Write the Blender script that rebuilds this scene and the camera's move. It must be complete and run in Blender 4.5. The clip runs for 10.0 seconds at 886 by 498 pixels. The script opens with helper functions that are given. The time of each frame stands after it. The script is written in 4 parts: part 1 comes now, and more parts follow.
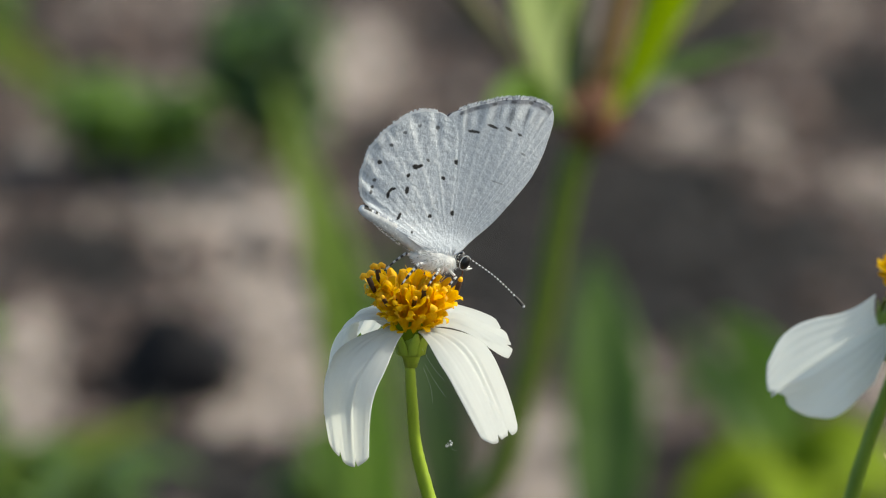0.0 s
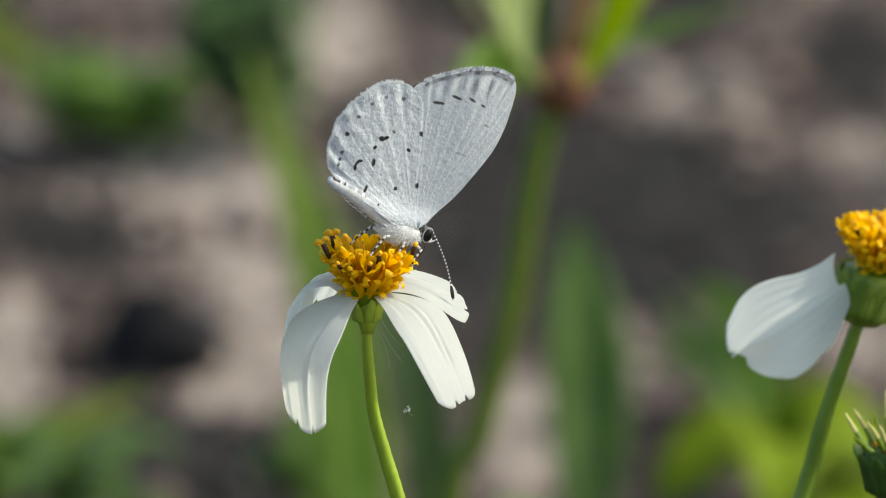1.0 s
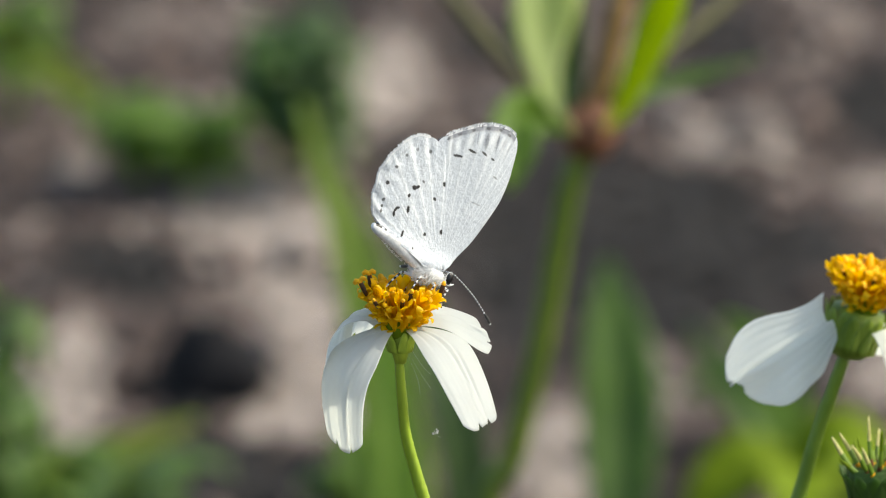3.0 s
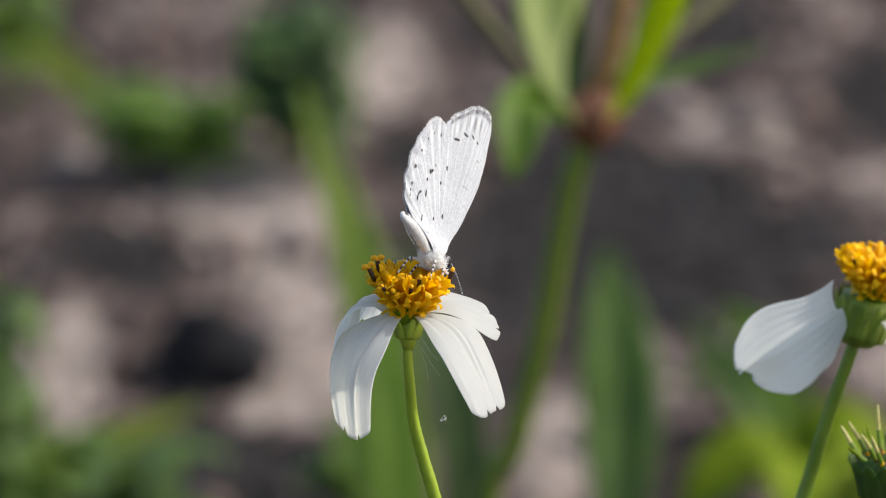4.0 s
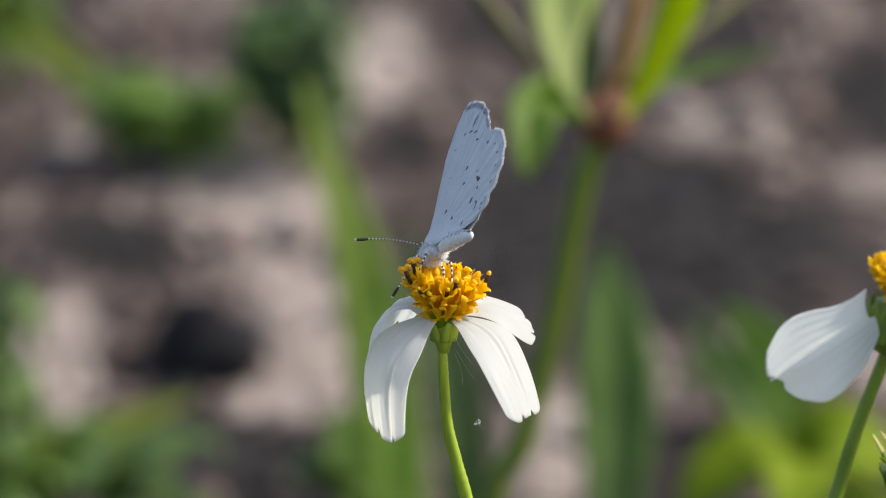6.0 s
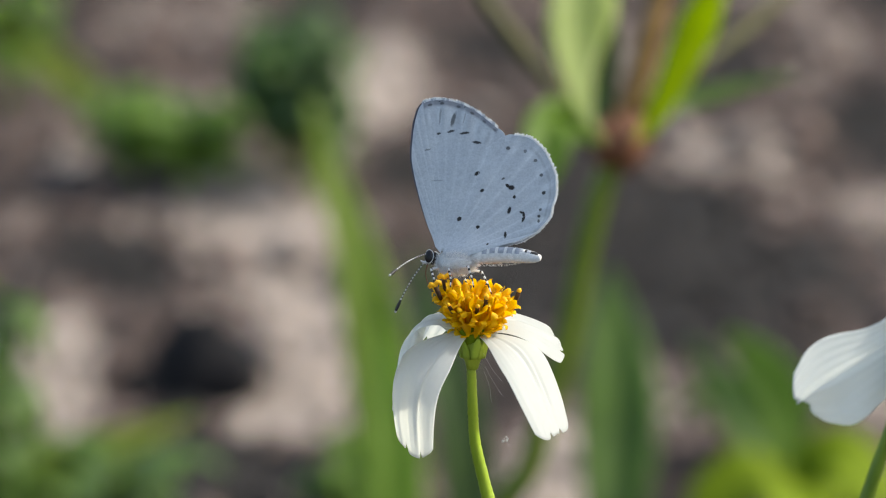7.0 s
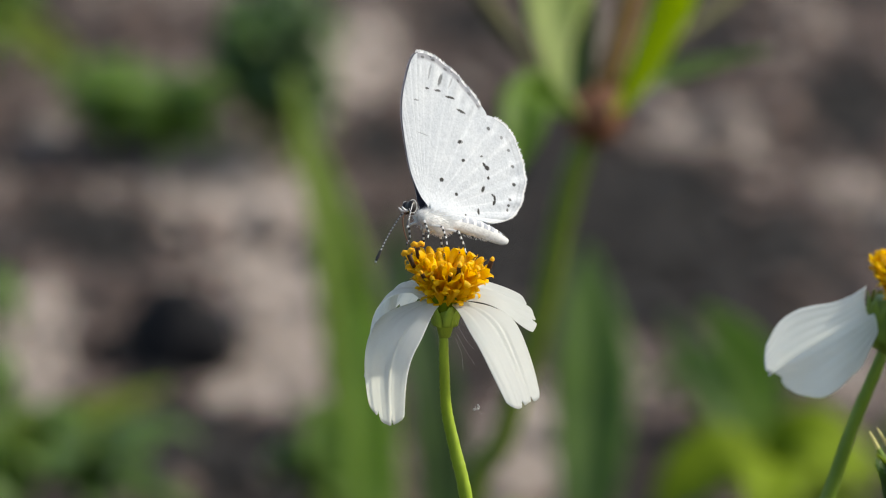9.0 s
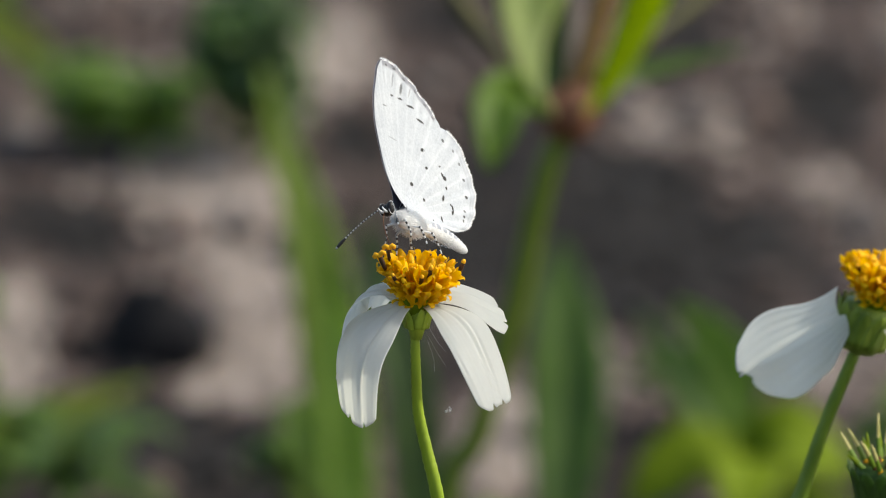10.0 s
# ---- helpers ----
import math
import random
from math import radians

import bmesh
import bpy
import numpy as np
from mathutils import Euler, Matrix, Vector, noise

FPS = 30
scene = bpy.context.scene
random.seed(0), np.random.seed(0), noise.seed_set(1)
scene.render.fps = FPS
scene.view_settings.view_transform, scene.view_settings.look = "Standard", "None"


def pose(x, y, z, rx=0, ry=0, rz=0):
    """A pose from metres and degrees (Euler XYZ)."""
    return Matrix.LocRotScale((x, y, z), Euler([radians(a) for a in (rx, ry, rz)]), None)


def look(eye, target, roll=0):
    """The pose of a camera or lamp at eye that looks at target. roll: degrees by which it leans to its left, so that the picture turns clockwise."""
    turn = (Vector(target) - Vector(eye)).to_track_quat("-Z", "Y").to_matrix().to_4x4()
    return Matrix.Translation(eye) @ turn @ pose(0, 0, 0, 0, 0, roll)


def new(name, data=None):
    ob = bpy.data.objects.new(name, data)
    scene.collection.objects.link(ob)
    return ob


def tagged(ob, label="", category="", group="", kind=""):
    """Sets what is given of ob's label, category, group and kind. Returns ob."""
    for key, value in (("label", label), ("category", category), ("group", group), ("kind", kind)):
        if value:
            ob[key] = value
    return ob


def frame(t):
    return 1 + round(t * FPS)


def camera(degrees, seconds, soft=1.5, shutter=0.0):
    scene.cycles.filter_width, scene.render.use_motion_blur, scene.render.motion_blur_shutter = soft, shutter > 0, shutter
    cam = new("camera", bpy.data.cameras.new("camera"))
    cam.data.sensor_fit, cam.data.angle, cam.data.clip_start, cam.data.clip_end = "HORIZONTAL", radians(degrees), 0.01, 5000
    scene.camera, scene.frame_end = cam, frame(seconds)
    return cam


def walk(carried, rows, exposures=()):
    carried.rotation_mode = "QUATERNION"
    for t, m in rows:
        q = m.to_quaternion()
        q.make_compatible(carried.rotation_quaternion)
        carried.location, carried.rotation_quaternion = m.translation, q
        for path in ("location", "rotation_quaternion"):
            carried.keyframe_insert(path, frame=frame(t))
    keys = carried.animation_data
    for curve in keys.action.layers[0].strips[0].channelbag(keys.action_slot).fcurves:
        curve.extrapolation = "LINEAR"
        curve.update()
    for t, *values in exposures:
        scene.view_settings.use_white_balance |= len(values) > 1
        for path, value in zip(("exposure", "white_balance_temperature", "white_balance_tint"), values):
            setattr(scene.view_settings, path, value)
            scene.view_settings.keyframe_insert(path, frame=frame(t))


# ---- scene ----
# camera: hand-held telephoto, about a metre from the flower
cam = camera(4.93, 10.0, soft=1.1)
walk(cam, [
    (0, pose(0.00000, -0.96592, 0.59060, 75.0000, 0.0001, -0.0000)),
    (0.5, pose(0.00059, -0.96932, 0.59107, 74.9189, 0.4908, -0.1441)),
    (1, pose(0.00460, -0.96290, 0.58841, 74.8765, 0.8713, -0.2201)),
    (1.5, pose(0.00524, -0.97088, 0.59284, 74.7475, 1.5589, -0.0235)),
    (2, pose(0.01359, -0.98858, 0.59684, 74.8977, 1.8360, 0.3034)),
    (2.5, pose(0.00863, -1.07178, 0.61795, 75.0437, 1.0162, 0.4052)),
    (2.7, pose(0.00853, -1.07257, 0.61920, 75.0496, 0.8943, 0.2175)),
    (3.8, pose(0.00588, -1.06635, 0.61671, 75.0104, 0.5169, 0.2054)),
    (4, pose(0.00582, -1.06625, 0.61670, 74.9991, 0.4712, 0.1500)),
    (4.5, pose(0.00107, -1.06208, 0.61662, 74.9472, -0.0895, 0.2345)),
    (5, pose(-0.00139, -1.06735, 0.61803, 74.8825, -0.2525, 0.2151)),
    (5.5, pose(-0.00175, -1.06453, 0.61825, 74.8920, -0.1738, 0.1864)),
    (5.7, pose(-0.00212, -1.06423, 0.61817, 74.8913, -0.1837, 0.1823)),
    (6.8, pose(-0.00634, -1.06400, 0.61802, 75.0670, -1.3309, 0.1680)),
    (7, pose(-0.00837, -1.06315, 0.61646, 75.0719, -1.3053, 0.2490)),
    (7.5, pose(-0.00854, -1.06544, 0.61734, 74.9593, -1.4026, 0.1550)),
    (8, pose(-0.01084, -1.06567, 0.61650, 75.0478, -1.9056, 0.1020)),
    (8.3, pose(-0.00856, -1.06876, 0.61753, 75.0427, -1.8939, 0.1601)),
    (8.5, pose(-0.00844, -1.06727, 0.61696, 74.9496, -1.9307, 0.1614)),
    (9, pose(-0.00775, -1.06549, 0.61591, 74.9524, -1.9492, 0.3002)),
    (9.5, pose(-0.00772, -1.06588, 0.61714, 74.9235, -1.8547, 0.2464)),
    (10, pose(-0.00704, -1.06691, 0.61764, 74.9045, -1.8512, 0.1493)),
], exposures=(
    (0, 0.58, 7200, 1), (0.5, 0.62, 7200, 1), (1, 0.65, 7200, 1), (1.5, 0.72, 7200, 1), (2, 0.75, 7200, 1), (2.5, 0.80, 7200, 1), (2.7, 0.80, 7200, 1), (3.8, 0.60, 6980, 10.5), (4, 0.55, 6980, 10.5), (4.5, 0.58, 6980, 10.5), (5, 0.59, 6980, 10.5),
    (5.5, 0.65, 6980, 10.5), (5.7, 0.69, 6980, 10.5), (6.8, 0.85, 7150, 5), (7, 0.86, 7150, 5), (7.5, 0.85, 7150, 5), (8, 0.74, 7150, 5), (8.5, 0.62, 7150, 5), (9, 0.47, 7150, 5), (9.5, 0.40, 7150, 5), (10, 0.39, 7150, 5)))

# world, sun
SUN_DIR = Vector((0.69, 0.11, 0.70)).normalized()
SUN_EL = math.asin(SUN_DIR.z)
world = bpy.data.worlds.new("sky")
scene.world = world
world.use_nodes = True
wn = world.node_tree.nodes
sky = wn.new("ShaderNodeTexSky")
sky.sky_type = "NISHITA"
sky.sun_disc = False
sky.dust_density = 2.5
sky.ozone_density = 0.6
sky.sun_elevation = SUN_EL
sky.sun_rotation = math.atan2(SUN_DIR.x, SUN_DIR.y)
world.node_tree.links.new(sky.outputs[0], wn["Background"].inputs[0])
wn["Background"].inputs[1].default_value = 0.19
sun_data = bpy.data.lights.new("sun", "SUN")
sun_data.energy = 2.7
sun_data.angle = radians(0.53)
sun_data.color = (1.0, 0.98, 0.945)
sun = new("sun", sun_data)
sun.matrix_world = look(SUN_DIR * 20, (0, 0, 0))

MM = 0.001
rnd = random.Random(7)


# ---- materials ----
def mat(name):
    m = bpy.data.materials.new(name)
    m.use_nodes = True
    nt = m.node_tree
    return m, nt, nt.nodes["Principled BSDF"]


def add(nt, kind, **inputs):
    n = nt.nodes.new(kind)
    for k, v in inputs.items():
        n.inputs[k.replace("_", " ")].default_value = v
    return n


def ramp(nt, source, stops):
    r = nt.nodes.new("ShaderNodeValToRGB")
    while len(r.color_ramp.elements) < len(stops):
        r.color_ramp.elements.new(0.5)
    for e, (at, c) in zip(r.color_ramp.elements, stops):
        e.position, e.color = at, (*c, 1)
    nt.links.new(source, r.inputs[0])
    return r.outputs[0]


def noisy(nt, scale, detail=4.0, stretch=None, rough=0.55):
    tc = nt.nodes.new("ShaderNodeTexCoord")
    n = add(nt, "ShaderNodeTexNoise", Scale=scale, Detail=detail, Roughness=rough)
    if stretch:
        mp = nt.nodes.new("ShaderNodeMapping")
        mp.inputs["Scale"].default_value = stretch
        nt.links.new(tc.outputs["Object"], mp.inputs[0])
        nt.links.new(mp.outputs[0], n.inputs["Vector"])
    else:
        nt.links.new(tc.outputs["Object"], n.inputs["Vector"])
    return n.outputs["Fac"]


def mix_col(nt, fac, a, b, mode="MIX"):
    m = nt.nodes.new("ShaderNodeMix")
    m.data_type, m.blend_type = "RGBA", mode
    for socket, v in ((m.inputs["Factor"], fac), (m.inputs["A"], a), (m.inputs["B"], b)):
        if hasattr(v, "is_linked"):
            nt.links.new(v, socket)
        else:
            socket.default_value = v if isinstance(v, float) else (*v, 1)
    return m.outputs["Result"]


def bump(nt, bsdf, height, strength, distance):
    b = add(nt, "ShaderNodeBump", Strength=strength, Distance=distance)
    nt.links.new(height, b.inputs["Height"])
    nt.links.new(b.outputs[0], bsdf.inputs["Normal"])
    return b.outputs[0]


def thin(nt, bsdf, colour, share):
    """Mixes some light that passes through a thin sheet into the surface."""
    tr = nt.nodes.new("ShaderNodeBsdfTranslucent")
    if hasattr(colour, "is_linked"):
        nt.links.new(colour, tr.inputs[0])
    else:
        tr.inputs[0].default_value = (*colour, 1)
    mx = nt.nodes.new("ShaderNodeMixShader")
    mx.inputs[0].default_value = share
    nt.links.new(bsdf.outputs[0], mx.inputs[1])
    nt.links.new(tr.outputs[0], mx.inputs[2])
    nt.links.new(mx.outputs[0], nt.nodes["Material Output"].inputs[0])


def surface(name, dark, light, scale, rough=0.6, fine=None, bump_mm=0.0, share=0.0, through_colour=None, stretch=None, spec=0.4, vary=0.0, fine_depth=0.35):
    m, nt, p = mat(name)
    big = noisy(nt, scale, 3.0, stretch)
    col = ramp(nt, big, [(0.3, dark), (0.7, light)])
    small = noisy(nt, fine or scale * 7, 5.0, stretch)
    col = mix_col(nt, fine_depth, col, ramp(nt, small, [(0.3, (0.55, 0.55, 0.55)), (0.7, (1.0, 1.0, 1.0))]), "MULTIPLY")
    if vary:
        oi = nt.nodes.new("ShaderNodeObjectInfo")
        lo, hi = 1 - vary, 1.0
        col = mix_col(nt, 1.0, col, ramp(nt, oi.outputs["Random"], [(0.0, (lo, lo * 0.97, lo)), (1.0, (hi, hi, hi))]), "MULTIPLY")
    nt.links.new(col, p.inputs["Base Color"])
    p.inputs["Roughness"].default_value = rough
    p.inputs["Specular IOR Level"].default_value = spec
    if bump_mm:
        bump(nt, p, small, 0.6, bump_mm * MM)
    if share:
        thin(nt, p, through_colour or col, share)
    return m


def wing_material(name, marks, edge, crinkled, speckle=0.35, tone=1.0):
    """White scaled wing with dark dashes: each mark is (u, v, half length, half width, turn, strength) in millimetres and degrees."""
    m, nt, p = mat(name)
    tc = nt.nodes.new("ShaderNodeTexCoord")
    wob = add(nt, "ShaderNodeTexNoise", Scale=9000.0, Detail=2.0)
    nt.links.new(tc.outputs["Object"], wob.inputs["Vector"])
    off = nt.nodes.new("ShaderNodeVectorMath")
    off.operation = "MULTIPLY_ADD"
    off.inputs[1].default_value = (0.00022, 0, 0.00022)
    nt.links.new(wob.outputs["Color"], off.inputs[0])
    nt.links.new(tc.outputs["Object"], off.inputs[2])
    total = None
    for u, v, a, b, turn, strength in marks:
        mp = nt.nodes.new("ShaderNodeMapping")
        mp.vector_type = "TEXTURE"
        mp.inputs["Location"].default_value = ((u + 0.11) * MM, 0, (v + 0.11) * MM)
        mp.inputs["Rotation"].default_value = (0, radians(-turn), 0)
        mp.inputs["Scale"].default_value = (a * MM, 1.0, b * MM)
        nt.links.new(off.outputs[0], mp.inputs[0])
        ln = nt.nodes.new("ShaderNodeVectorMath")
        ln.operation = "LENGTH"
        nt.links.new(mp.outputs[0], ln.inputs[0])
        mr = nt.nodes.new("ShaderNodeMapRange")
        mr.inputs["From Min"].default_value, mr.inputs["From Max"].default_value = 1.25, 0.8
        mr.inputs["To Max"].default_value = strength
        nt.links.new(ln.outputs["Value"], mr.inputs["Value"])
        if total is None:
            total = mr.outputs[0]
        else:
            mx = nt.nodes.new("ShaderNodeMath")
            mx.operation = "MAXIMUM"
            nt.links.new(total, mx.inputs[0])
            nt.links.new(mr.outputs[0], mx.inputs[1])
            total = mx.outputs[0]
    grain = add(nt, "ShaderNodeTexNoise", Scale=4200.0, Detail=6.0, Roughness=0.7)
    nt.links.new(tc.outputs["Object"], grain.inputs["Vector"])
    soft = add(nt, "ShaderNodeTexNoise", Scale=350.0, Detail=3.0)
    nt.links.new(tc.outputs["Object"], soft.inputs["Vector"])
    base = ramp(nt, soft.outputs["Fac"], [(0.3, (0.55 * tone, 0.585 * tone, 0.635 * tone)), (0.7, (0.655 * tone, 0.685 * tone, 0.725 * tone))])
    base = mix_col(nt, speckle, base, ramp(nt, grain.outputs["Fac"], [(0.36, (0.60, 0.63, 0.68)), (0.56, (1.0, 1.0, 1.0))]), "MULTIPLY")
    at = nt.nodes.new("ShaderNodeAttribute")
    at.attribute_name = "margin"
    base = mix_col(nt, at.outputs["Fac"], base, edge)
    vn = nt.nodes.new("ShaderNodeAttribute")
    vn.attribute_name = "vein"
    base = mix_col(nt, vn.outputs["Fac"], base, (0.90, 0.91, 0.92))
    col = mix_col(nt, total, base, (0.02, 0.018, 0.018))
    nt.links.new(col, p.inputs["Base Color"])
    p.inputs["Roughness"].default_value = 0.62
    p.inputs["Specular IOR Level"].default_value = 0.25
    p.inputs["Sheen Weight"].default_value = 0.15
    crinkle = add(nt, "ShaderNodeTexNoise", Scale=1300.0, Detail=3.0, Roughness=0.6)
    nt.links.new(tc.outputs["Object"], crinkle.inputs["Vector"])
    relief = nt.nodes.new("ShaderNodeMath")
    relief.operation = "MULTIPLY_ADD"
    relief.inputs[1].default_value = crinkled
    nt.links.new(crinkle.outputs["Fac"], relief.inputs[0])
    nt.links.new(grain.outputs["Fac"], relief.inputs[2])
    bump(nt, p, relief.outputs[0], 0.7, 0.06 * MM)
    thin(nt, p, mix_col(nt, 1.0, col, (0.66, 0.72, 0.84), "MULTIPLY"), 0.20)
    return m


M_PETAL = surface("petal_white", (0.66, 0.68, 0.69), (0.735, 0.755, 0.762), 260, 0.42, 2600, 0.02, 0.72, (0.93, 0.935, 0.89), fine_depth=0.15)
M_FLORET = surface("floret_yellow", (1.0, 0.53, 0.003), (1.0, 0.68, 0.010), 900, 0.5, 5000, 0.02, 0.38, (1.0, 0.60, 0.006), vary=0.38, spec=0.2, fine_depth=0.4)
M_ANTHER = surface("anther_brown", (0.035, 0.014, 0.006), (0.10, 0.040, 0.012), 1500, 0.6, 6000, 0.02)
M_POLLEN = surface("pollen_orange", (0.75, 0.32, 0.005), (0.92, 0.48, 0.01), 2500, 0.8, 9000, 0.03)
M_CALYX = surface("calyx_green", (0.28, 0.40, 0.03), (0.44, 0.55, 0.06), 500, 0.5, 3000, 0.03, 0.3, stretch=(1, 1, 0.25))
M_STEM = surface("stem_green", (0.19, 0.29, 0.016), (0.29, 0.40, 0.028), 350, 0.42, 2500, 0.04, 0.08, stretch=(1, 1, 0.15))
# copy of M_STEM with shade put into a darker green
M_SHADESTEM = surface("stem_green_shaded", (0.10, 0.18, 0.014), (0.17, 0.26, 0.024), 350, 0.45, 2500, 0.04, 0.08, stretch=(1, 1, 0.15))
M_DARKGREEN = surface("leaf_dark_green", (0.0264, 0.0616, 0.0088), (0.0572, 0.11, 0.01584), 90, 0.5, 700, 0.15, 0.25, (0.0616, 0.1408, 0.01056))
M_LEAF = surface("leaf_green", (0.0924, 0.176, 0.0176), (0.1672, 0.2816, 0.03168), 80, 0.5, 600, 0.15, 0.5, (0.2112, 0.3696, 0.0264))
M_OLIVELEAF = surface("leaf_olive", (0.1496, 0.2112, 0.01408), (0.2376, 0.308, 0.02464), 60, 0.5, 600, 0.15, 0.4, (0.2112, 0.2816, 0.0176))
M_YELLOWLEAF = surface("leaf_yellow_green", (0.118, 0.180, 0.006), (0.184, 0.256, 0.010), 80, 0.65, 600, 0.15, 0.3, (0.1936, 0.2904, 0.010), spec=0.12)
M_STRAW = surface("straw_yellow", (0.42, 0.38, 0.12), (0.60, 0.55, 0.22), 900, 0.6, 4000, 0.03, 0.2)
M_OLIVE = surface("stem_olive", (0.0792, 0.1276, 0.00704), (0.132, 0.1848, 0.01232), 80, 0.5, 600, 0.15, 0.1)
M_BROWNSTEM = surface("stem_brown", (0.100, 0.034, 0.013), (0.200, 0.076, 0.032), 200, 0.6, 1500, 0.1)
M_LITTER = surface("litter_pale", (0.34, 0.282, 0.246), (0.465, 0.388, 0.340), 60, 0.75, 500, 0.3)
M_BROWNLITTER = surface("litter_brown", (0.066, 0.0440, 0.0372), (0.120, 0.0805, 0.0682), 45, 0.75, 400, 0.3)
M_SHADED_LITTER = surface("litter_shaded", (0.00946, 0.00774, 0.00688), (0.02236, 0.01806, 0.01634), 45, 0.8, 400, 0.3)
M_HOLLOW = surface("hollow_shade_black", (0.007, 0.007, 0.008), (0.018, 0.017, 0.019), 120, 0.9, 900, 0.5, spec=0.1)
M_CLOD = surface("soil_crumb", (0.10, 0.082, 0.074), (0.19, 0.158, 0.144), 90, 0.85, 700, 0.4)
M_MIDLEAF = surface("leaf_mid_green", (0.055, 0.118, 0.018), (0.105, 0.195, 0.030), 80, 0.5, 600, 0.15, 0.45, (0.13, 0.25, 0.025))
M_BLADE = surface("blade_green", (0.14, 0.215, 0.019), (0.22, 0.315, 0.032), 50, 0.5, 500, 0.15, 0.5, (0.27, 0.41, 0.027))
M_NEWBLADE = surface("blade_fresh_green", (0.17, 0.28, 0.040), (0.26, 0.39, 0.065), 50, 0.5, 500, 0.15, 0.5, (0.35, 0.52, 0.06))
# pale green with the sunlight on the leaf put into its colour
M_SUNLITLEAF = surface("leaf_sunlit_green", (0.42, 0.50, 0.22), (0.56, 0.63, 0.33), 120, 0.5, 700, 0.15, 0.55, (0.66, 0.74, 0.28))
M_CUP = surface("bract_green", (0.12, 0.20, 0.018), (0.29, 0.38, 0.045), 500, 0.5, 3000, 0.03, 0.25, stretch=(1, 1, 0.25))
M_OCHRE = surface("stem_ochre", (0.12, 0.063, 0.011), (0.21, 0.115, 0.020), 160, 0.55, 1200, 0.1)
M_OLIVEBARK = surface("stem_olive_brown", (0.050, 0.050, 0.012), (0.095, 0.088, 0.022), 160, 0.6, 1200, 0.1)
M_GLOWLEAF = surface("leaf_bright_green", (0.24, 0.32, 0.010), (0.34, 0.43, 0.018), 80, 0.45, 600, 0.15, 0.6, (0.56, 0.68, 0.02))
M_TWIG = surface("twig_brown", (0.020, 0.012, 0.008), (0.050, 0.030, 0.018), 200, 0.8, 1500, 0.2)
M_SOIL = surface("soil_dark", (0.01462, 0.01023, 0.01023), (0.03509, 0.02558, 0.02485), 28, 0.9, 240, 2.0)
M_HAIR = surface("hair_white", (0.80, 0.81, 0.82), (0.88, 0.89, 0.90), 3000, 0.6, share=0.45)
M_BODY = surface("body_white", (0.60, 0.60, 0.60), (0.78, 0.78, 0.77), 2500, 0.75, 9000, 0.03)
M_ABDOMEN = surface("abdomen_white", (0.54, 0.54, 0.54), (0.70, 0.70, 0.70), 2500, 0.8, 9000, 0.04)
M_BODYGREY = surface("body_grey", (0.30, 0.32, 0.36), (0.48, 0.51, 0.55), 3000, 0.7, 9000, 0.03)
M_RINGS = surface("abdomen_rings", (0.24, 0.26, 0.30), (0.38, 0.40, 0.45), 2500, 0.7, 9000, 0.03)
M_BLACK = surface("body_black", (0.012, 0.011, 0.011), (0.030, 0.027, 0.026), 2500, 0.5)
M_EYE = surface("eye_black", (0.006, 0.005, 0.006), (0.012, 0.010, 0.011), 3000, 0.3, spec=0.3)
M_INNERPALE = surface("wing_upper_pale", (0.42, 0.45, 0.52), (0.58, 0.61, 0.68), 900, 0.6, 6000, 0.02)
M_INNER = surface("wing_upper_dark", (0.030, 0.030, 0.045), (0.075, 0.075, 0.11), 900, 0.6, 6000, 0.02)
M_WEB = surface("web_thread", (0.6, 0.6, 0.6), (0.8, 0.8, 0.8), 2000, 0.3, share=0.4)


# ---- mesh helpers ----
def part(name, bm, material, parent, label="", smooth=True):
    me = bpy.data.meshes.new(name)
    bm.to_mesh(me)
    bm.free()
    for m in material if isinstance(material, (list, tuple)) else [material]:
        me.materials.append(m)
    if smooth:
        me.shade_smooth()
    ob = new(name, me)
    ob.parent = parent
    if label:
        tagged(ob, label)
    return ob


def thing(name, m, label, category, group="", kind=""):
    ob = new(name)
    ob.empty_display_size = 0.002
    ob.matrix_world = m
    return tagged(ob, label, category, group, kind)


def spline(points, n):
    """n + 1 points of a smooth curve through the given ones."""
    p = [Vector(q) for q in points]
    p = [2 * p[0] - p[1]] + p + [2 * p[-1] - p[-2]]
    out = []
    for k in range(n + 1):
        x = k / n * (len(p) - 3)
        i = min(int(x), len(p) - 4)
        t = x - i
        a, b, c, d = p[i:i + 4]
        out.append(0.5 * (2 * b + (c - a) * t + (2 * a - 5 * b + 4 * c - d) * t * t + (3 * b - a - 3 * c + d) * t ** 3))
    return out


def tube(bm, pts, radii, n=8, flat=1.0, indices=None):
    """A closed tube along pts; radii one for each point; indices: a material for each stretch."""
    rings, up = [], None
    for i, p in enumerate(pts):
        t = (pts[min(i + 1, len(pts) - 1)] - pts[max(i - 1, 0)]).normalized()
        if up is None:
            up = t.orthogonal().normalized()
        up = (up - t * up.dot(t)).normalized()
        side = t.cross(up)
        rings.append([bm.verts.new(p + radii[i] * (math.cos(a) * up + flat * math.sin(a) * side)) for a in (2 * math.pi * k / n for k in range(n))])
    for i in range(len(rings) - 1):
        for k in range(n):
            f = bm.faces.new((rings[i][k], rings[i][(k + 1) % n], rings[i + 1][(k + 1) % n], rings[i + 1][k]))
            f.material_index = indices[i] if indices else 0
    a = bm.faces.new(list(reversed(rings[0])))
    b = bm.faces.new(rings[-1])
    if indices:
        a.material_index, b.material_index = indices[0], indices[-1]
    return rings


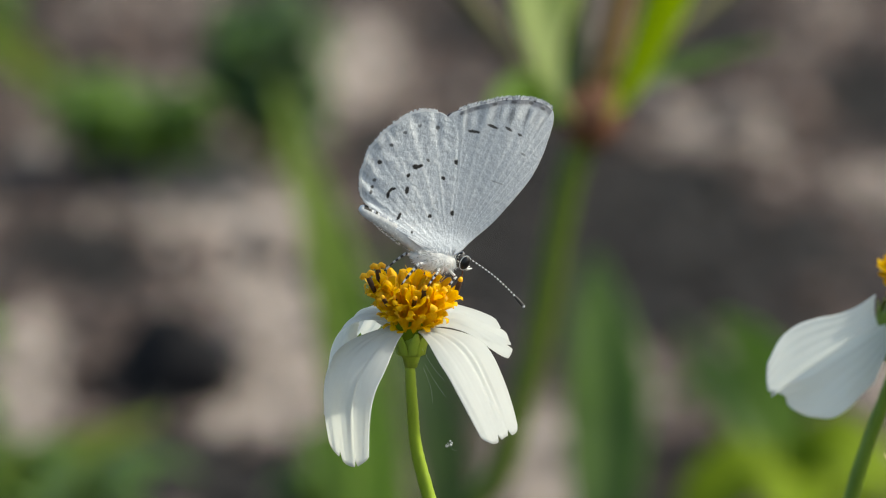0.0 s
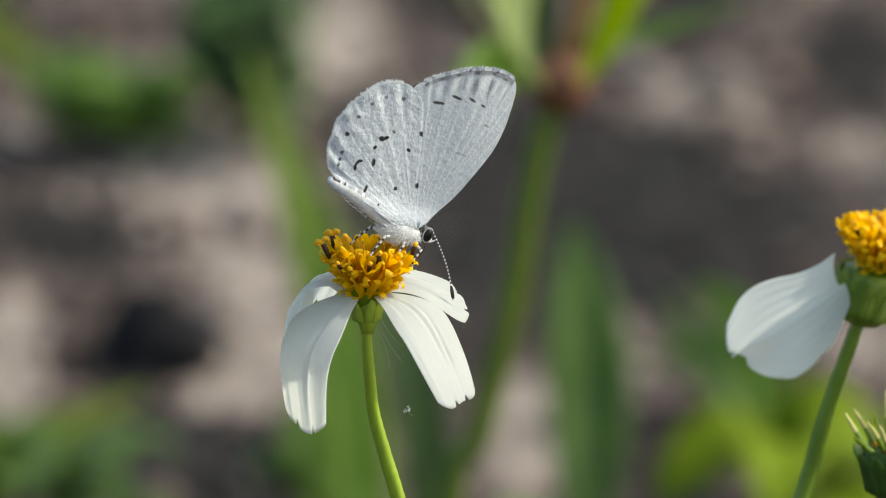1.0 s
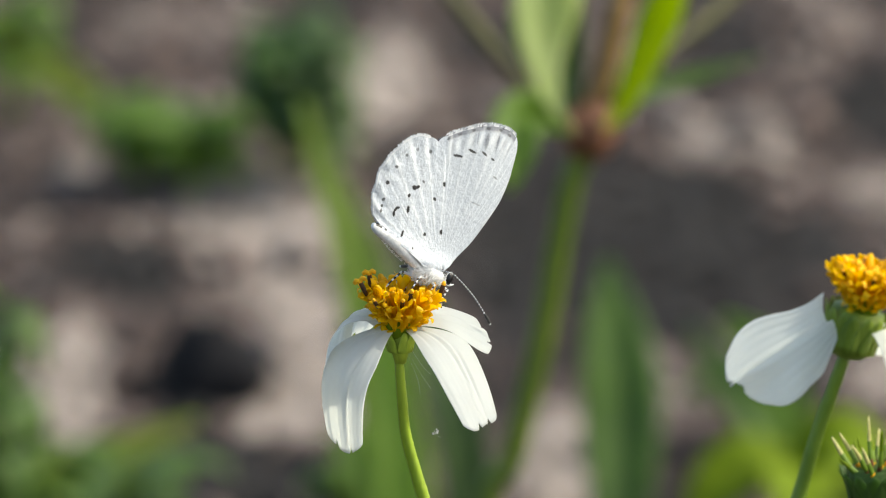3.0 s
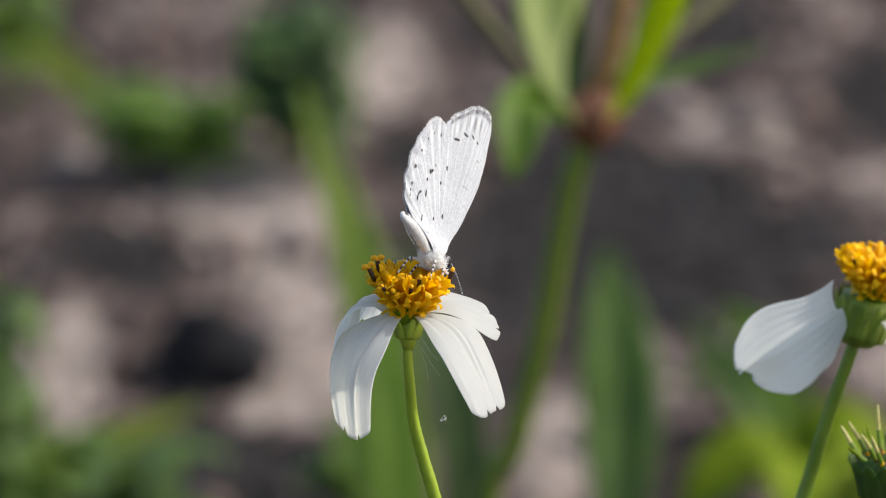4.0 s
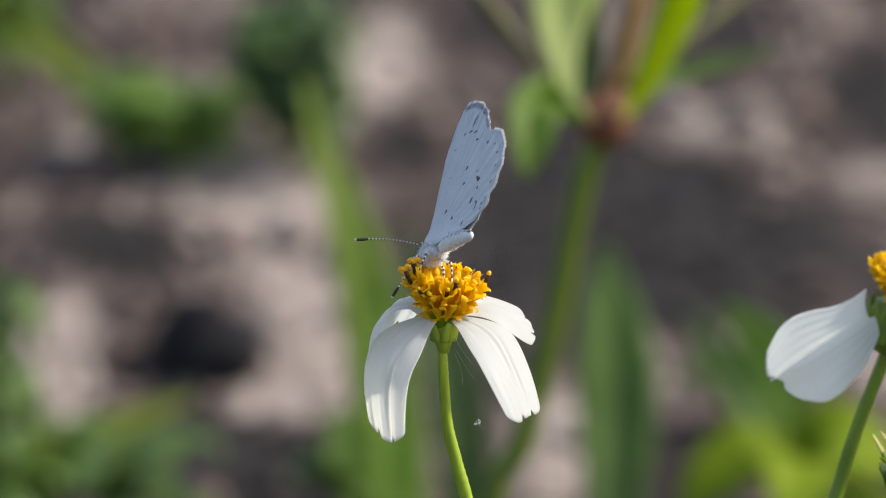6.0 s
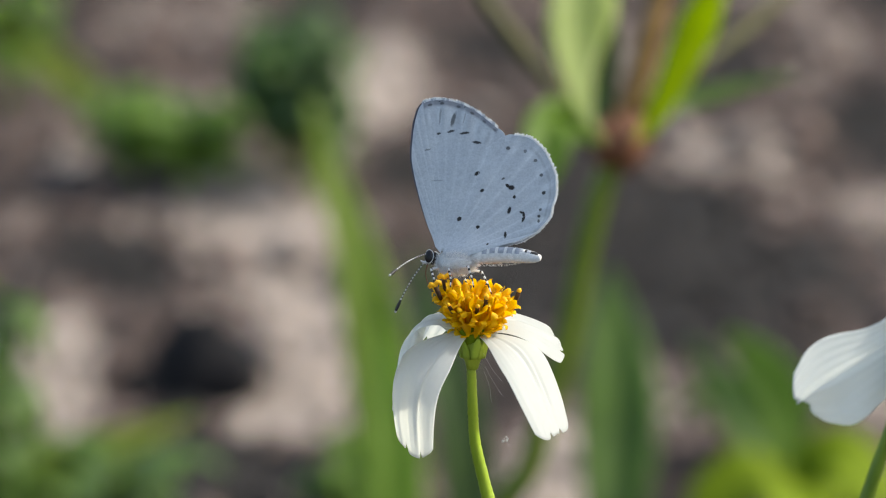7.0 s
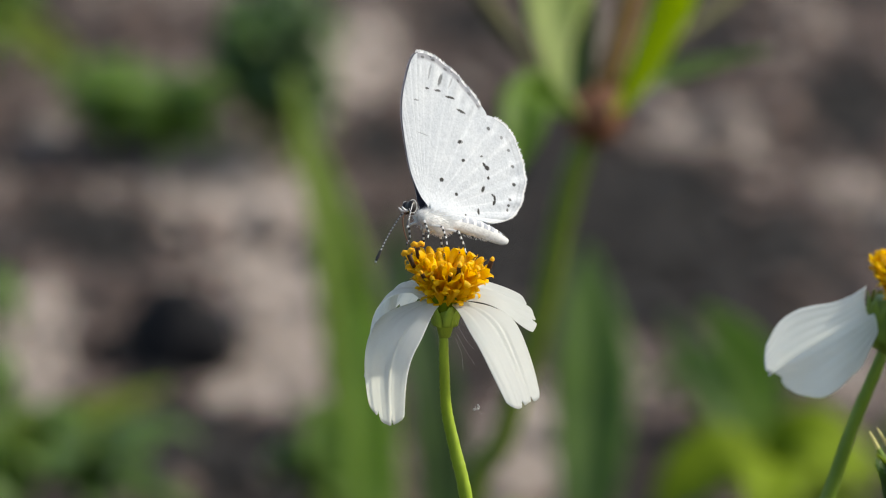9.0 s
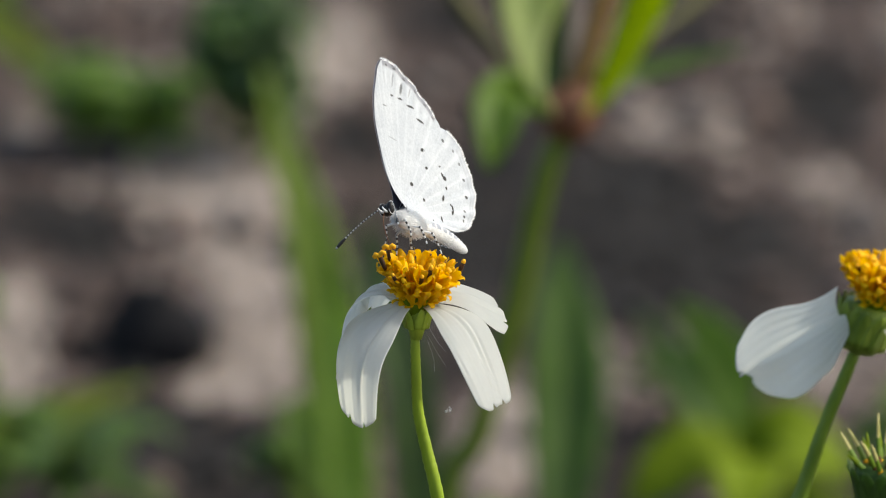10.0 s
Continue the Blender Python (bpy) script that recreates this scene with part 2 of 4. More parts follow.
def sheet(bm, grid, thick, inner=0):
    """A thin plate from rows of points; the under side takes the material index inner."""
    rows, cols = len(grid), len(grid[0])
    low = []
    for i in range(rows):
        r = []
        for j in range(cols):
            du = grid[min(i + 1, rows - 1)][j] - grid[max(i - 1, 0)][j]
            dv = grid[i][min(j + 1, cols - 1)] - grid[i][max(j - 1, 0)]
            n = du.cross(dv)
            n = n.normalized() if n.length > 1e-14 else Vector((0, 0, 0))
            r.append(grid[i][j] - n * thick)
        low.append(r)
    a = [[bm.verts.new(p) for p in r] for r in grid]
    b = [[bm.verts.new(p) for p in r] for r in low]
    for i in range(rows - 1):
        for j in range(cols - 1):
            bm.faces.new((a[i][j], a[i + 1][j], a[i + 1][j + 1], a[i][j + 1]))
            bm.faces.new((b[i][j], b[i][j + 1], b[i + 1][j + 1], b[i + 1][j])).material_index = inner
    for i in range(rows - 1):
        bm.faces.new((a[i][0], b[i][0], b[i + 1][0], a[i + 1][0]))
        bm.faces.new((a[i][-1], a[i + 1][-1], b[i + 1][-1], b[i][-1]))
    for j in range(cols - 1):
        bm.faces.new((a[0][j], a[0][j + 1], b[0][j + 1], b[0][j]))
        bm.faces.new((a[-1][j], b[-1][j], b[-1][j + 1], a[-1][j + 1]))
    return a, b


def ball(bm, centre, sx, sy, sz, turn=None, u=16, v=10, index=0):
    made = bmesh.ops.create_uvsphere(bm, u_segments=u, v_segments=v, radius=1.0)["verts"]
    m = Matrix.Translation(centre) @ (turn or Matrix()) @ Matrix.Diagonal((sx, sy, sz, 1))
    bmesh.ops.transform(bm, matrix=m, verts=made)
    for f in {f for w in made for f in w.link_faces}:
        f.material_index = index


# ---- flowers ----
def petal(parent, seed, az, length, width, e0, e1, bend, r0, z0, camber=0.2, lean=0.0, narrow=0.35, peak=0.62, twist=0.0, tips=3, label=""):
    """A ray floret in millimetres: it leaves the disc at elevation e0 and bends to e1; lean turns its way sideways."""
    g = random.Random(seed)
    rows, cols = 40, 57
    phases = [g.uniform(0, 6.28) for _ in range(3)]
    grid = []
    r, z, side = r0, z0, 0.0
    path = []
    for i in range(rows):
        s = i / (rows - 1)
        k = min(1.0, s / bend)
        k = k * k * (3 - 2 * k)
        e = radians(e0 + (e1 - e0) * k)
        path.append((r, z, side, e))
        d = length / (rows - 1)
        r += d * math.cos(e)
        z += d * math.sin(e)
        side += d * math.sin(radians(lean)) * s
    cuts = [(-0.36 + g.uniform(-0.12, 0.12), g.uniform(0.045, 0.085), g.uniform(0.08, 0.16)), (0.30 + g.uniform(-0.12, 0.14), g.uniform(0.03, 0.075), g.uniform(0.07, 0.14))][:tips - 1]
    grooves = [(-0.52 + g.uniform(-0.1, 0.1), 0.10), (-0.12 + g.uniform(-0.1, 0.1), 0.15), (0.34 + g.uniform(-0.1, 0.1), 0.13)]
    for i in range(rows):
        s = i / (rows - 1)
        line = []
        w = width * (narrow + (1 - narrow) * math.sin(min(1.0, s / peak) * math.pi / 2) ** 1.2)
        if s > peak:
            w *= 1 - 0.18 * ((s - peak) / (1 - peak)) ** 2.2
        for j in range(cols):
            t = 2 * j / (cols - 1) - 1
            # uneven teeth at the tip, cut by narrow notches
            back = 0.075 * abs(t) ** 3.5 + 0.012 * math.sin(4 * t + phases[1])
            for c, depth, half in cuts:
                back += depth * max(0.0, 1 - abs(t - c) / half) ** 1.3
            s2 = s * (1 - back * max(0.0, (s - 0.7) / 0.3))
            x = s2 * (rows - 1)
            a = min(int(x), rows - 2)
            fr = x - a
            pr, pz, ps, pe = (path[a][q] * (1 - fr) + path[a + 1][q] * fr for q in range(4))
            ridge = 0.07 * math.cos(t * 9.0 + phases[0]) * min(1, s * 1.6) + 0.009 * math.sin(t * 38 + phases[1] + 0.8 * math.sin(5 * s)) * min(1, 2 * s)
            for c, depth in grooves:
                ridge -= depth * 2.1 * math.exp(-((t - c - 0.05 * math.sin(3 * s + c * 9)) / 0.085) ** 2) * math.sin(math.pi * min(1.0, 0.1 + 0.85 * s)) ** 0.8 * (0.55 + 0.45 * math.sin(4 * s + 17 * c))
            ridge += 0.10 * math.sin(s * 5 + phases[2]) * t
            h = -camber * w * t * t + ridge + twist * t * s * w
            ca, sa = math.cos(pe), math.sin(pe)
            q = Vector((pr - sa * h, ps + t * w / 2 * (1 - 0.12 * camber), pz + ca * h))
            line.append(q * MM)
        grid.append(line)
    bm = bmesh.new()
    sheet(bm, [list(r) for r in grid], 0.06 * MM)
    bmesh.ops.recalc_face_normals(bm, faces=bm.faces)
    bmesh.ops.rotate(bm, verts=bm.verts, matrix=Matrix.Rotation(radians(az), 3, "Z"))
    return part("petal", bm, M_PETAL, parent, label)


def floret_mesh(seed, closed=False):
    """One tubular disc floret, 3 mm long, along +z: five curled lobes, or a rounded bud."""
    g = random.Random(seed)
    bm = bmesh.new()
    n = 10
    if closed:
        prof = [(0.20, 0.0), (0.26, 0.9), (0.40, 1.7), (0.46, 2.3), (0.40, 2.8), (0.24, 3.15), (0.04, 3.25)]
    else:
        prof = [(0.18, 0.0), (0.22, 0.8), (0.30, 1.5), (0.42, 2.0), (0.50, 2.35)]
    rings = []
    for i, (r, z) in enumerate(prof):
        fold = (0, 0, 0.08, 0.14, 0.16, 0.11, 0.0)[i] if closed else 0.0
        rings.append([bm.verts.new(Vector(((r - fold * (k % 2)) * math.cos(a), (r - fold * (k % 2)) * math.sin(a), z)) * MM) for k, a in enumerate(2 * math.pi * k / n for k in range(n))])
    for i in range(len(rings) - 1):
        for k in range(n):
            bm.faces.new((rings[i][k], rings[i][(k + 1) % n], rings[i + 1][(k + 1) % n], rings[i + 1][k]))
    bm.faces.new(list(reversed(rings[0])))
    if closed:
        bm.faces.new(rings[-1])
    else:
        # a dark throat floor keeps the tube closed
        floor = [bm.verts.new(v.co * 0.72 + Vector((0, 0, 0.35 * MM))) for v in rings[-2]]
        bm.faces.new(floor)
        for k in range(5):
            a0, am, a1 = rings[-1][2 * k], rings[-1][2 * k + 1], rings[-1][(2 * k + 2) % n]
            ang = 2 * math.pi * (2 * k + 1) / n
            d, w = Vector((math.cos(ang), math.sin(ang), 0)), Vector((-math.sin(ang), math.cos(ang), 0))
            curl, wide = g.uniform(-0.6, 1.3), g.uniform(0.85, 1.1)
            rows = [(a0, am, a1)]
            for out, up, half in ((0.62 * wide, 2.70, 0.32), (0.76 * wide + 0.10 * curl, 2.96 - 0.14 * curl, 0.31), (0.82 * wide + 0.24 * curl, 3.08 - 0.42 * curl, 0.20), (0.78 * wide + 0.28 * curl, 3.12 - 0.60 * curl, 0.05)):
                c = d * out + Vector((0, 0, up))
                rows.append(tuple(bm.verts.new((c + w * half * x + Vector((0, 0, 0.06 if x == 0 else 0))) * MM) for x in (-1, 0, 1)))
            for p, q in zip(rows, rows[1:]):
                bm.faces.new((p[0], p[1], q[1], q[0]))
                bm.faces.new((p[1], p[2], q[2], q[1]))
    me = bpy.data.meshes.new("floret")
    bm.to_mesh(me)
    bm.free()
    me.materials.append(M_FLORET)
    me.shade_smooth()
    return me


def stamen_mesh(length, forked):
    """A dark anther tube with an orange tip, blunt or forked into two curled arms."""
    bm = bmesh.new()
    zs = (0, 0.3, 0.75, 1.0, 1.12, 1.28)
    pts = [Vector((0, 0, length * z)) * MM for z in zs]
    tube(bm, pts, [r * MM for r in (0.20, 0.25, 0.27, 0.24, 0.26, 0.12)], 8, indices=[0, 0, 0, 1, 1])
    if forked:
        for s in (-1, 1):
            arm = [Vector((s * x, 0, length + z)) * MM for x, z in ((0.03, 0.0), (0.14, 0.28), (0.36, 0.40), (0.56, 0.24), (0.52, 0.02))]
            tube(bm, arm, [r * MM for r in (0.22, 0.25, 0.27, 0.27, 0.18)], 7, indices=[1] * 4)
    me = bpy.data.meshes.new("stamen")
    bm.to_mesh(me)
    bm.free()
    me.materials.append(M_ANTHER)
    me.materials.append(M_POLLEN)
    me.shade_smooth()
    return me


FLORETS = [floret_mesh(s) for s in (1, 2, 3, 4)] + [floret_mesh(8, True), floret_mesh(9, True)]
STAMENS = [stamen_mesh(1.5, False), stamen_mesh(1.6, True)]


def disc(flower, centre, radius, lean, seed, stalks=(), tall=1.0, budded=0.75):
    """The yellow head: a short green cone and the florets that fan out of it in rings. All in millimetres."""
    g = random.Random(seed)
    k0 = radius / 4.8
    bm = bmesh.new()
    prof = [(1.3, -1.2), (1.6, -0.4), (1.9, 0.3), (2.1, 1.0), (1.9, 1.9), (1.2, 2.3), (0.3, 2.4)]
    rings = []
    for r, z in prof:
        rings.append([bm.verts.new(Vector((r * k0 * math.cos(a), r * k0 * math.sin(a), z)) * MM) for a in (2 * math.pi * k / 20 for k in range(20))])
    for i in range(len(rings) - 1):
        for k in range(20):
            bm.faces.new((rings[i][k], rings[i][(k + 1) % 20], rings[i + 1][(k + 1) % 20], rings[i + 1][k]))
    bm.faces.new(rings[-1])
    bm.faces.new(list(reversed(rings[0])))
    head = part("disc", bm, M_YELLOWLEAF, flower, "orange-yellow disc of small tubular florets")
    head.matrix_basis = Matrix.Translation(Vector(centre) * MM) @ Matrix.Rotation(radians(lean), 4, "Y")
    # ring radius, height, count, bud
    for r, z, count, bud in ((1.75, 0.9, 8, 0), (2.35, 1.7, 9, 0), (2.95, 2.5, 11, 0), (3.6, 3.3, 12, 0), (4.0, 4.1, 13, 0), (3.4, 4.5, 11, 1), (2.5, 4.35, 8, 1), (1.4, 4.1, 5, 1), (0.1, 4.0, 1, 1)):
        for i in range(count):
            a = 2 * math.pi * (i + g.uniform(-0.22, 0.22) + (r * 7 % 1)) / count
            rr, zz = (r + g.uniform(-0.22, 0.22)) * k0, (z + g.uniform(-0.25, 0.25)) * tall
            tip = Vector((rr * math.cos(a), rr * math.sin(a), zz))
            root = Vector((rr * 0.42 * math.cos(a), rr * 0.42 * math.sin(a), zz - 2.6))
            root.z = max(root.z, -0.2)
            way = tip - root
            ob = new("floret", FLORETS[4 + g.randrange(2) if bud and g.random() < budded else g.randrange(4)])
            ob.parent = head
            k = g.uniform(1.12, 1.42) * k0
            turn = way.to_track_quat("Z", "Y").to_matrix().to_4x4()
            ob.matrix_basis = Matrix.Translation(root * MM) @ turn @ Matrix.Rotation(g.uniform(0, 6.28), 4, "Z") @ Matrix.Diagonal((k, k, way.length / 2.65 * g.uniform(0.94, 1.06), 1))
            if not bud and r > 2.5 and g.random() < 0.13:
                st = new("stamen", STAMENS[0])
                st.parent = head
                st.matrix_basis = Matrix.Translation(tip * MM - way.normalized() * 0.7 * MM) @ turn @ Matrix.Diagonal((0.9, 0.9, 0.8, 1))
    for x, y, z, tx, ty, k, forked in stalks:
        st = new("stamen", STAMENS[forked])
        st.parent = head
        st.matrix_basis = Matrix.Translation(Vector((x, y, z)) * MM) @ Matrix.Rotation(radians(ty), 4, "Y") @ Matrix.Rotation(radians(tx), 4, "X") @ Matrix.Diagonal((k, k, k, 1))
    return head


def calyx(flower, height, r_low, r_top, seed, bracts=9, spread=0.2, material=None, foot=-0.5):
    """Green cup under the petals, with narrow bracts on it."""
    g = random.Random(seed)
    bm = bmesh.new()
    prof = [(0.55, foot), (0.75, -0.1), (1.0, 0.2), (1.05, 0.6), (1.0, 1.0)] if foot < -0.3 else [(0.25, foot), (0.72, foot * 0.6), (1.08, 0.12), (1.14, 0.5), (1.0, 1.0)]
    rings = []
    for k, (r, z) in enumerate(prof):
        rr = (r_low + (r_top - r_low) * k / 4) * r
        rings.append([bm.verts.new(Vector((rr * math.cos(a), rr * math.sin(a), z * height)) * MM) for a in (2 * math.pi * q / 20 for q in range(20))])
    for i in range(len(rings) - 1):
        for k in range(20):
            bm.faces.new((rings[i][k], rings[i][(k + 1) % 20], rings[i + 1][(k + 1) % 20], rings[i + 1][k]))
    bm.faces.new(list(reversed(rings[0])))
    bm.faces.new(rings[-1])
    cup = part("calyx", bm, material or M_CALYX, flower, "small green cup of bracts")
    for k in range(bracts):
        a = 2 * math.pi * (k + g.uniform(-0.2, 0.2)) / bracts
        rows = []
        for i in range(7):
            s = i / 6
            rr = (r_low + (r_top - r_low) * s) * 1.04 + 0.12 + spread * s * s * 2
            w = 0.60 * (1 - s ** 3 * 0.8) * r_top / 1.4
            rows.append([Vector((rr + 0.08 - 0.1 * t * t, t * w, (0.05 + 0.98 * s) * height)) * MM for t in (-1, 0, 1)])
        bb = bmesh.new()
        sheet(bb, rows, 0.07 * MM)
        bmesh.ops.recalc_face_normals(bb, faces=bb.faces)
        bmesh.ops.rotate(bb, verts=bb.verts, matrix=Matrix.Rotation(a, 3, "Z"))
        part("bract", bb, material or M_CALYX, cup)
    return cup


def stem(parent, points, r0, r1, n=40, material=None, name="stem"):
    pts = spline(points, n)
    bm = bmesh.new()
    g = random.Random(len(points))
    radii = [r0 + (r1 - r0) * i / n + g.uniform(-0.03, 0.03) * r0 for i in range(n + 1)]
    tube(bm, pts, radii, 10)
    return part(name, bm, material or M_STEM, parent)


# the flower with the butterfly
FLOWER = Vector((-0.0031, -0.0027, 0.3219))
flower = thing("daisy_flower", Matrix.Translation(FLOWER), "white daisy with five drooping petals and an orange-yellow disc", "flower", "daisies")
stem(flower, [(0, 0, -0.3219), (0.030, 0.012, -0.22), (0.020, 0.004, -0.11), (0.0070, 0.0, -0.040), (0.0031, 0.0, -0.0200), (0.0016, 0.0, -0.0140), (0.0005, 0, -0.0095), (0.0001, 0, -0.0050), (-0.0002, 0, 0.0002)], 0.95 * MM, 0.50 * MM, 120)
calyx(flower, 2.5, 1.1, 1.45, 3)
disc(flower, (-0.2, 0, 2.5), 4.5, 6, 11, [(-3.7, -1.0, 3.7, 0, -30, 1.0, 1), (-3.3, 0.0, 4.2, 0, -12, 1.0, 1), (4.1, 0.0, 3.9, 0, 12, 1.0, 0), (0.9, -3.0, 3.6, 16, 4, 1.05, 0), (-2.4, -3.0, 3.0, 30, -30, 0.8, 0)])
petal(flower, 21, -146.27, 15.17, 8.66, -17.35, -72.73, 0.84, 1.82, 2.89, 0.05, 50.94, 0.30, 0.42)
petal(flower, 22, -34.52, 15.13, 7.79, -5.12, -46.48, 0.54, 1.56, 2.90, 0.05, -30.00, 0.28, 0.41)
petal(flower, 23, 34.0, 10.4, 7.4, 13.0, -29.0, 0.66, 1.00, 3.0, 0.06, -10.0, 0.35, 0.6, twist=0.28)
petal(flower, 24, 163.0, 15.2, 9.2, 30.0, -86.0, 0.60, 0.95, 2.90, 0.05, 12.67, 0.19, 0.62)
petal(flower, 25, 129.82, 10.2, 5.20, 38.0, -56.44, 0.76, 1.56, 2.54, 0.18, -1.55, 0.52, 0.64)

# bits of spider thread with fluff under the petals
thread = thing("spider_thread", Matrix.Translation(FLOWER), "fine spider threads with a fleck of white fluff", "spider thread")
for pts in (((1.3, -1.2, -0.6), (2.3, -1.8, -2.2), (3.3, -2.2, -3.6)), ((1.2, -1.2, -1.0), (1.9, -1.6, -2.8), (2.1, -1.8, -4.4)),
            ((3.7, -2.2, -8.4), (4.0, -2.3, -8.9), (4.4, -2.5, -9.0)), ((1.0, -1.1, 1.0), (2.2, -1.7, -0.9), (3.2, -2.0, -2.0))):
    bm = bmesh.new()
    tube(bm, spline([Vector(p) * MM for p in pts], 14), [0.008 * MM] * 15, 4)
    part("thread", bm, M_WEB, thread)
bm = bmesh.new()
for k in range(14):
    c = Vector((3.7 + rnd.uniform(-0.35, 0.35), -2.2 + rnd.uniform(-0.2, 0.2), -8.4 + rnd.uniform(-0.3, 0.3))) * MM
    ball(bm, c, rnd.uniform(0.04, 0.16) * MM, rnd.uniform(0.04, 0.1) * MM, rnd.uniform(0.04, 0.13) * MM, None, 6, 5)
part("fluff", bm, M_WEB, thread, "white fleck of fluff")

# the neighbour daisy
def broad_petal(parent, base, way, length, rise, drop, curl, seed, label=""):
    """A wide ray floret hanging sideways, creased along its middle; half widths above and below the crease in millimetres."""
    g = random.Random(seed)
    up = spline([(w, 0, 0) for w in rise], 40)
    low = spline([(w, 0, 0) for w in drop], 40)
    d = Vector(way).normalized()
    n = Vector((d.z, 0, -d.x)).normalized()
    n = n if n.z > 0 else -n
    grid = []
    for i in range(41):
        s = i / 40
        line = []
        for j in range(49):
            t = j / 24 - 1
            end = 1.03 - (0.10 * t * t if t > 0 else 0.07 * t * t + 0.05 * t ** 4)
            end -= 0.05 * math.exp(-((t - 0.16) / 0.07) ** 2) + 0.03 * math.exp(-((t + 0.45) / 0.08) ** 2)
            w = up[i].x * t if t > 0 else low[i].x * t
            k = min(1.0, max(0.0, (t + 0.22) / 0.34))
            k = k * k * (3 - 2 * k)
            y = s ** 1.3 * curl * ((1 - k) * 0.12 - k) + 0.8 * s * max(0.0, t) ** 2 + 0.7 * s * t * t * (t < 0)
            y += (0.13 * math.sin(t * 9 + 4 * s) + 0.30 * math.sin(8.5 * s + 3.2 * t)) * s * (1.25 - 0.75 * k) + 0.05 * math.sin(31 * t)
            line.append((Vector(base) + d * length * (s * end + 0.10 * (1 - s) ** 2 * (1 - t * abs(t)) * (0.5 if t < 0 else 1.0)) + n * w + Vector((0, y, 0))) * MM)
        grid.append(line)
    bm = bmesh.new()
    sheet(bm, grid, 0.07 * MM)
    bmesh.ops.recalc_face_normals(bm, faces=bm.faces)
    return part("petal", bm, M_PETAL, parent, label)


flower_b = thing("daisy_flower", Matrix.Translation((0.0465, 0.0520, 0.3047)), "white daisy with broad creased drooping petals on a bent green stem", "flower", "daisies")
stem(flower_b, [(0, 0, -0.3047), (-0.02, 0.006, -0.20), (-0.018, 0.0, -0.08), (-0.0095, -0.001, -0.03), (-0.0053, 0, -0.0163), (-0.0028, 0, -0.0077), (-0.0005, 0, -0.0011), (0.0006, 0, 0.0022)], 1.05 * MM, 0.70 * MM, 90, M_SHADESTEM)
cup_b = calyx(flower_b, 4.8, 2.7, 3.0, 5, 15, 0.34, M_CUP, -0.22)
cup_b.location, cup_b.rotation_euler = (0.5 * MM, 0, 1.7 * MM), (0, radians(16), 0)
disc(flower_b, (2.4, 0, 6.6), 5.0, 10, 15, budded=0.9)
broad_petal(flower_b, (-0.7, -3.0, 6.4), (-0.88, 0, -0.476), 13.6, (3.2, 3.1, 3.5, 4.4, 5.0, 4.8, 3.5), (2.4, 3.8, 5.2, 5.9, 6.6, 6.6, 5.3), 6.6, 31, "white petal with a crease along its middle")
petal(flower_b, 33, -12, 12.5, 7.5, -10, -70, 0.6, 1.6, 5.8)
petal(flower_b, 34, 60, 12.0, 7.0, 0, -60, 0.6, 1.6, 6.0)


# ---- seed head ----
def seed_head(m):
    th = thing("seed_head", m, "green bristly daisy seed head on a stem", "seed head")
    g = random.Random(41)
    stem(th, [(0, 0, -0.2931), (0.004, 0.004, -0.15), (0.001, 0, -0.03), (0, 0, 0)], 1.0 * MM, 0.7 * MM, 50)
    calyx(th, 4.6, 2.6, 3.1, 42, 15, 0.5, M_MIDLEAF, -0.22)
    for k in range(20):
        a = k * 2.4
        q = math.sqrt((k + 0.5) / 20)
        base = Vector((2.3 * q * math.cos(a), 2.3 * q * math.sin(a), 3.4))
        way = Vector((0.8 * q * math.cos(a) + g.uniform(-0.2, 0.2), 0.8 * q * math.sin(a), 1)).normalized()
        ln = g.uniform(4.2, 7.6) * (1.15 - 0.35 * q)
        side = way.cross(Vector((g.uniform(-1, 1), g.uniform(-1, 1), 0.1))).normalized() * 0.5
        pts = [(base + way * ln * s + side * s * s) * MM for s in (0, 0.3, 0.6, 0.85, 1.0)]
        bm = bmesh.new()
        tube(bm, pts, [r * MM for r in (0.36, 0.38, 0.32, 0.22, 0.09)], 6, 0.55, [1, 0, 2, 2])
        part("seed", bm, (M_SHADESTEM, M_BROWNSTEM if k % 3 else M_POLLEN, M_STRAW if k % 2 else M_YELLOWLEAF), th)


seed_head(Matrix.Translation((0.0496, 0.032, 0.2935)))


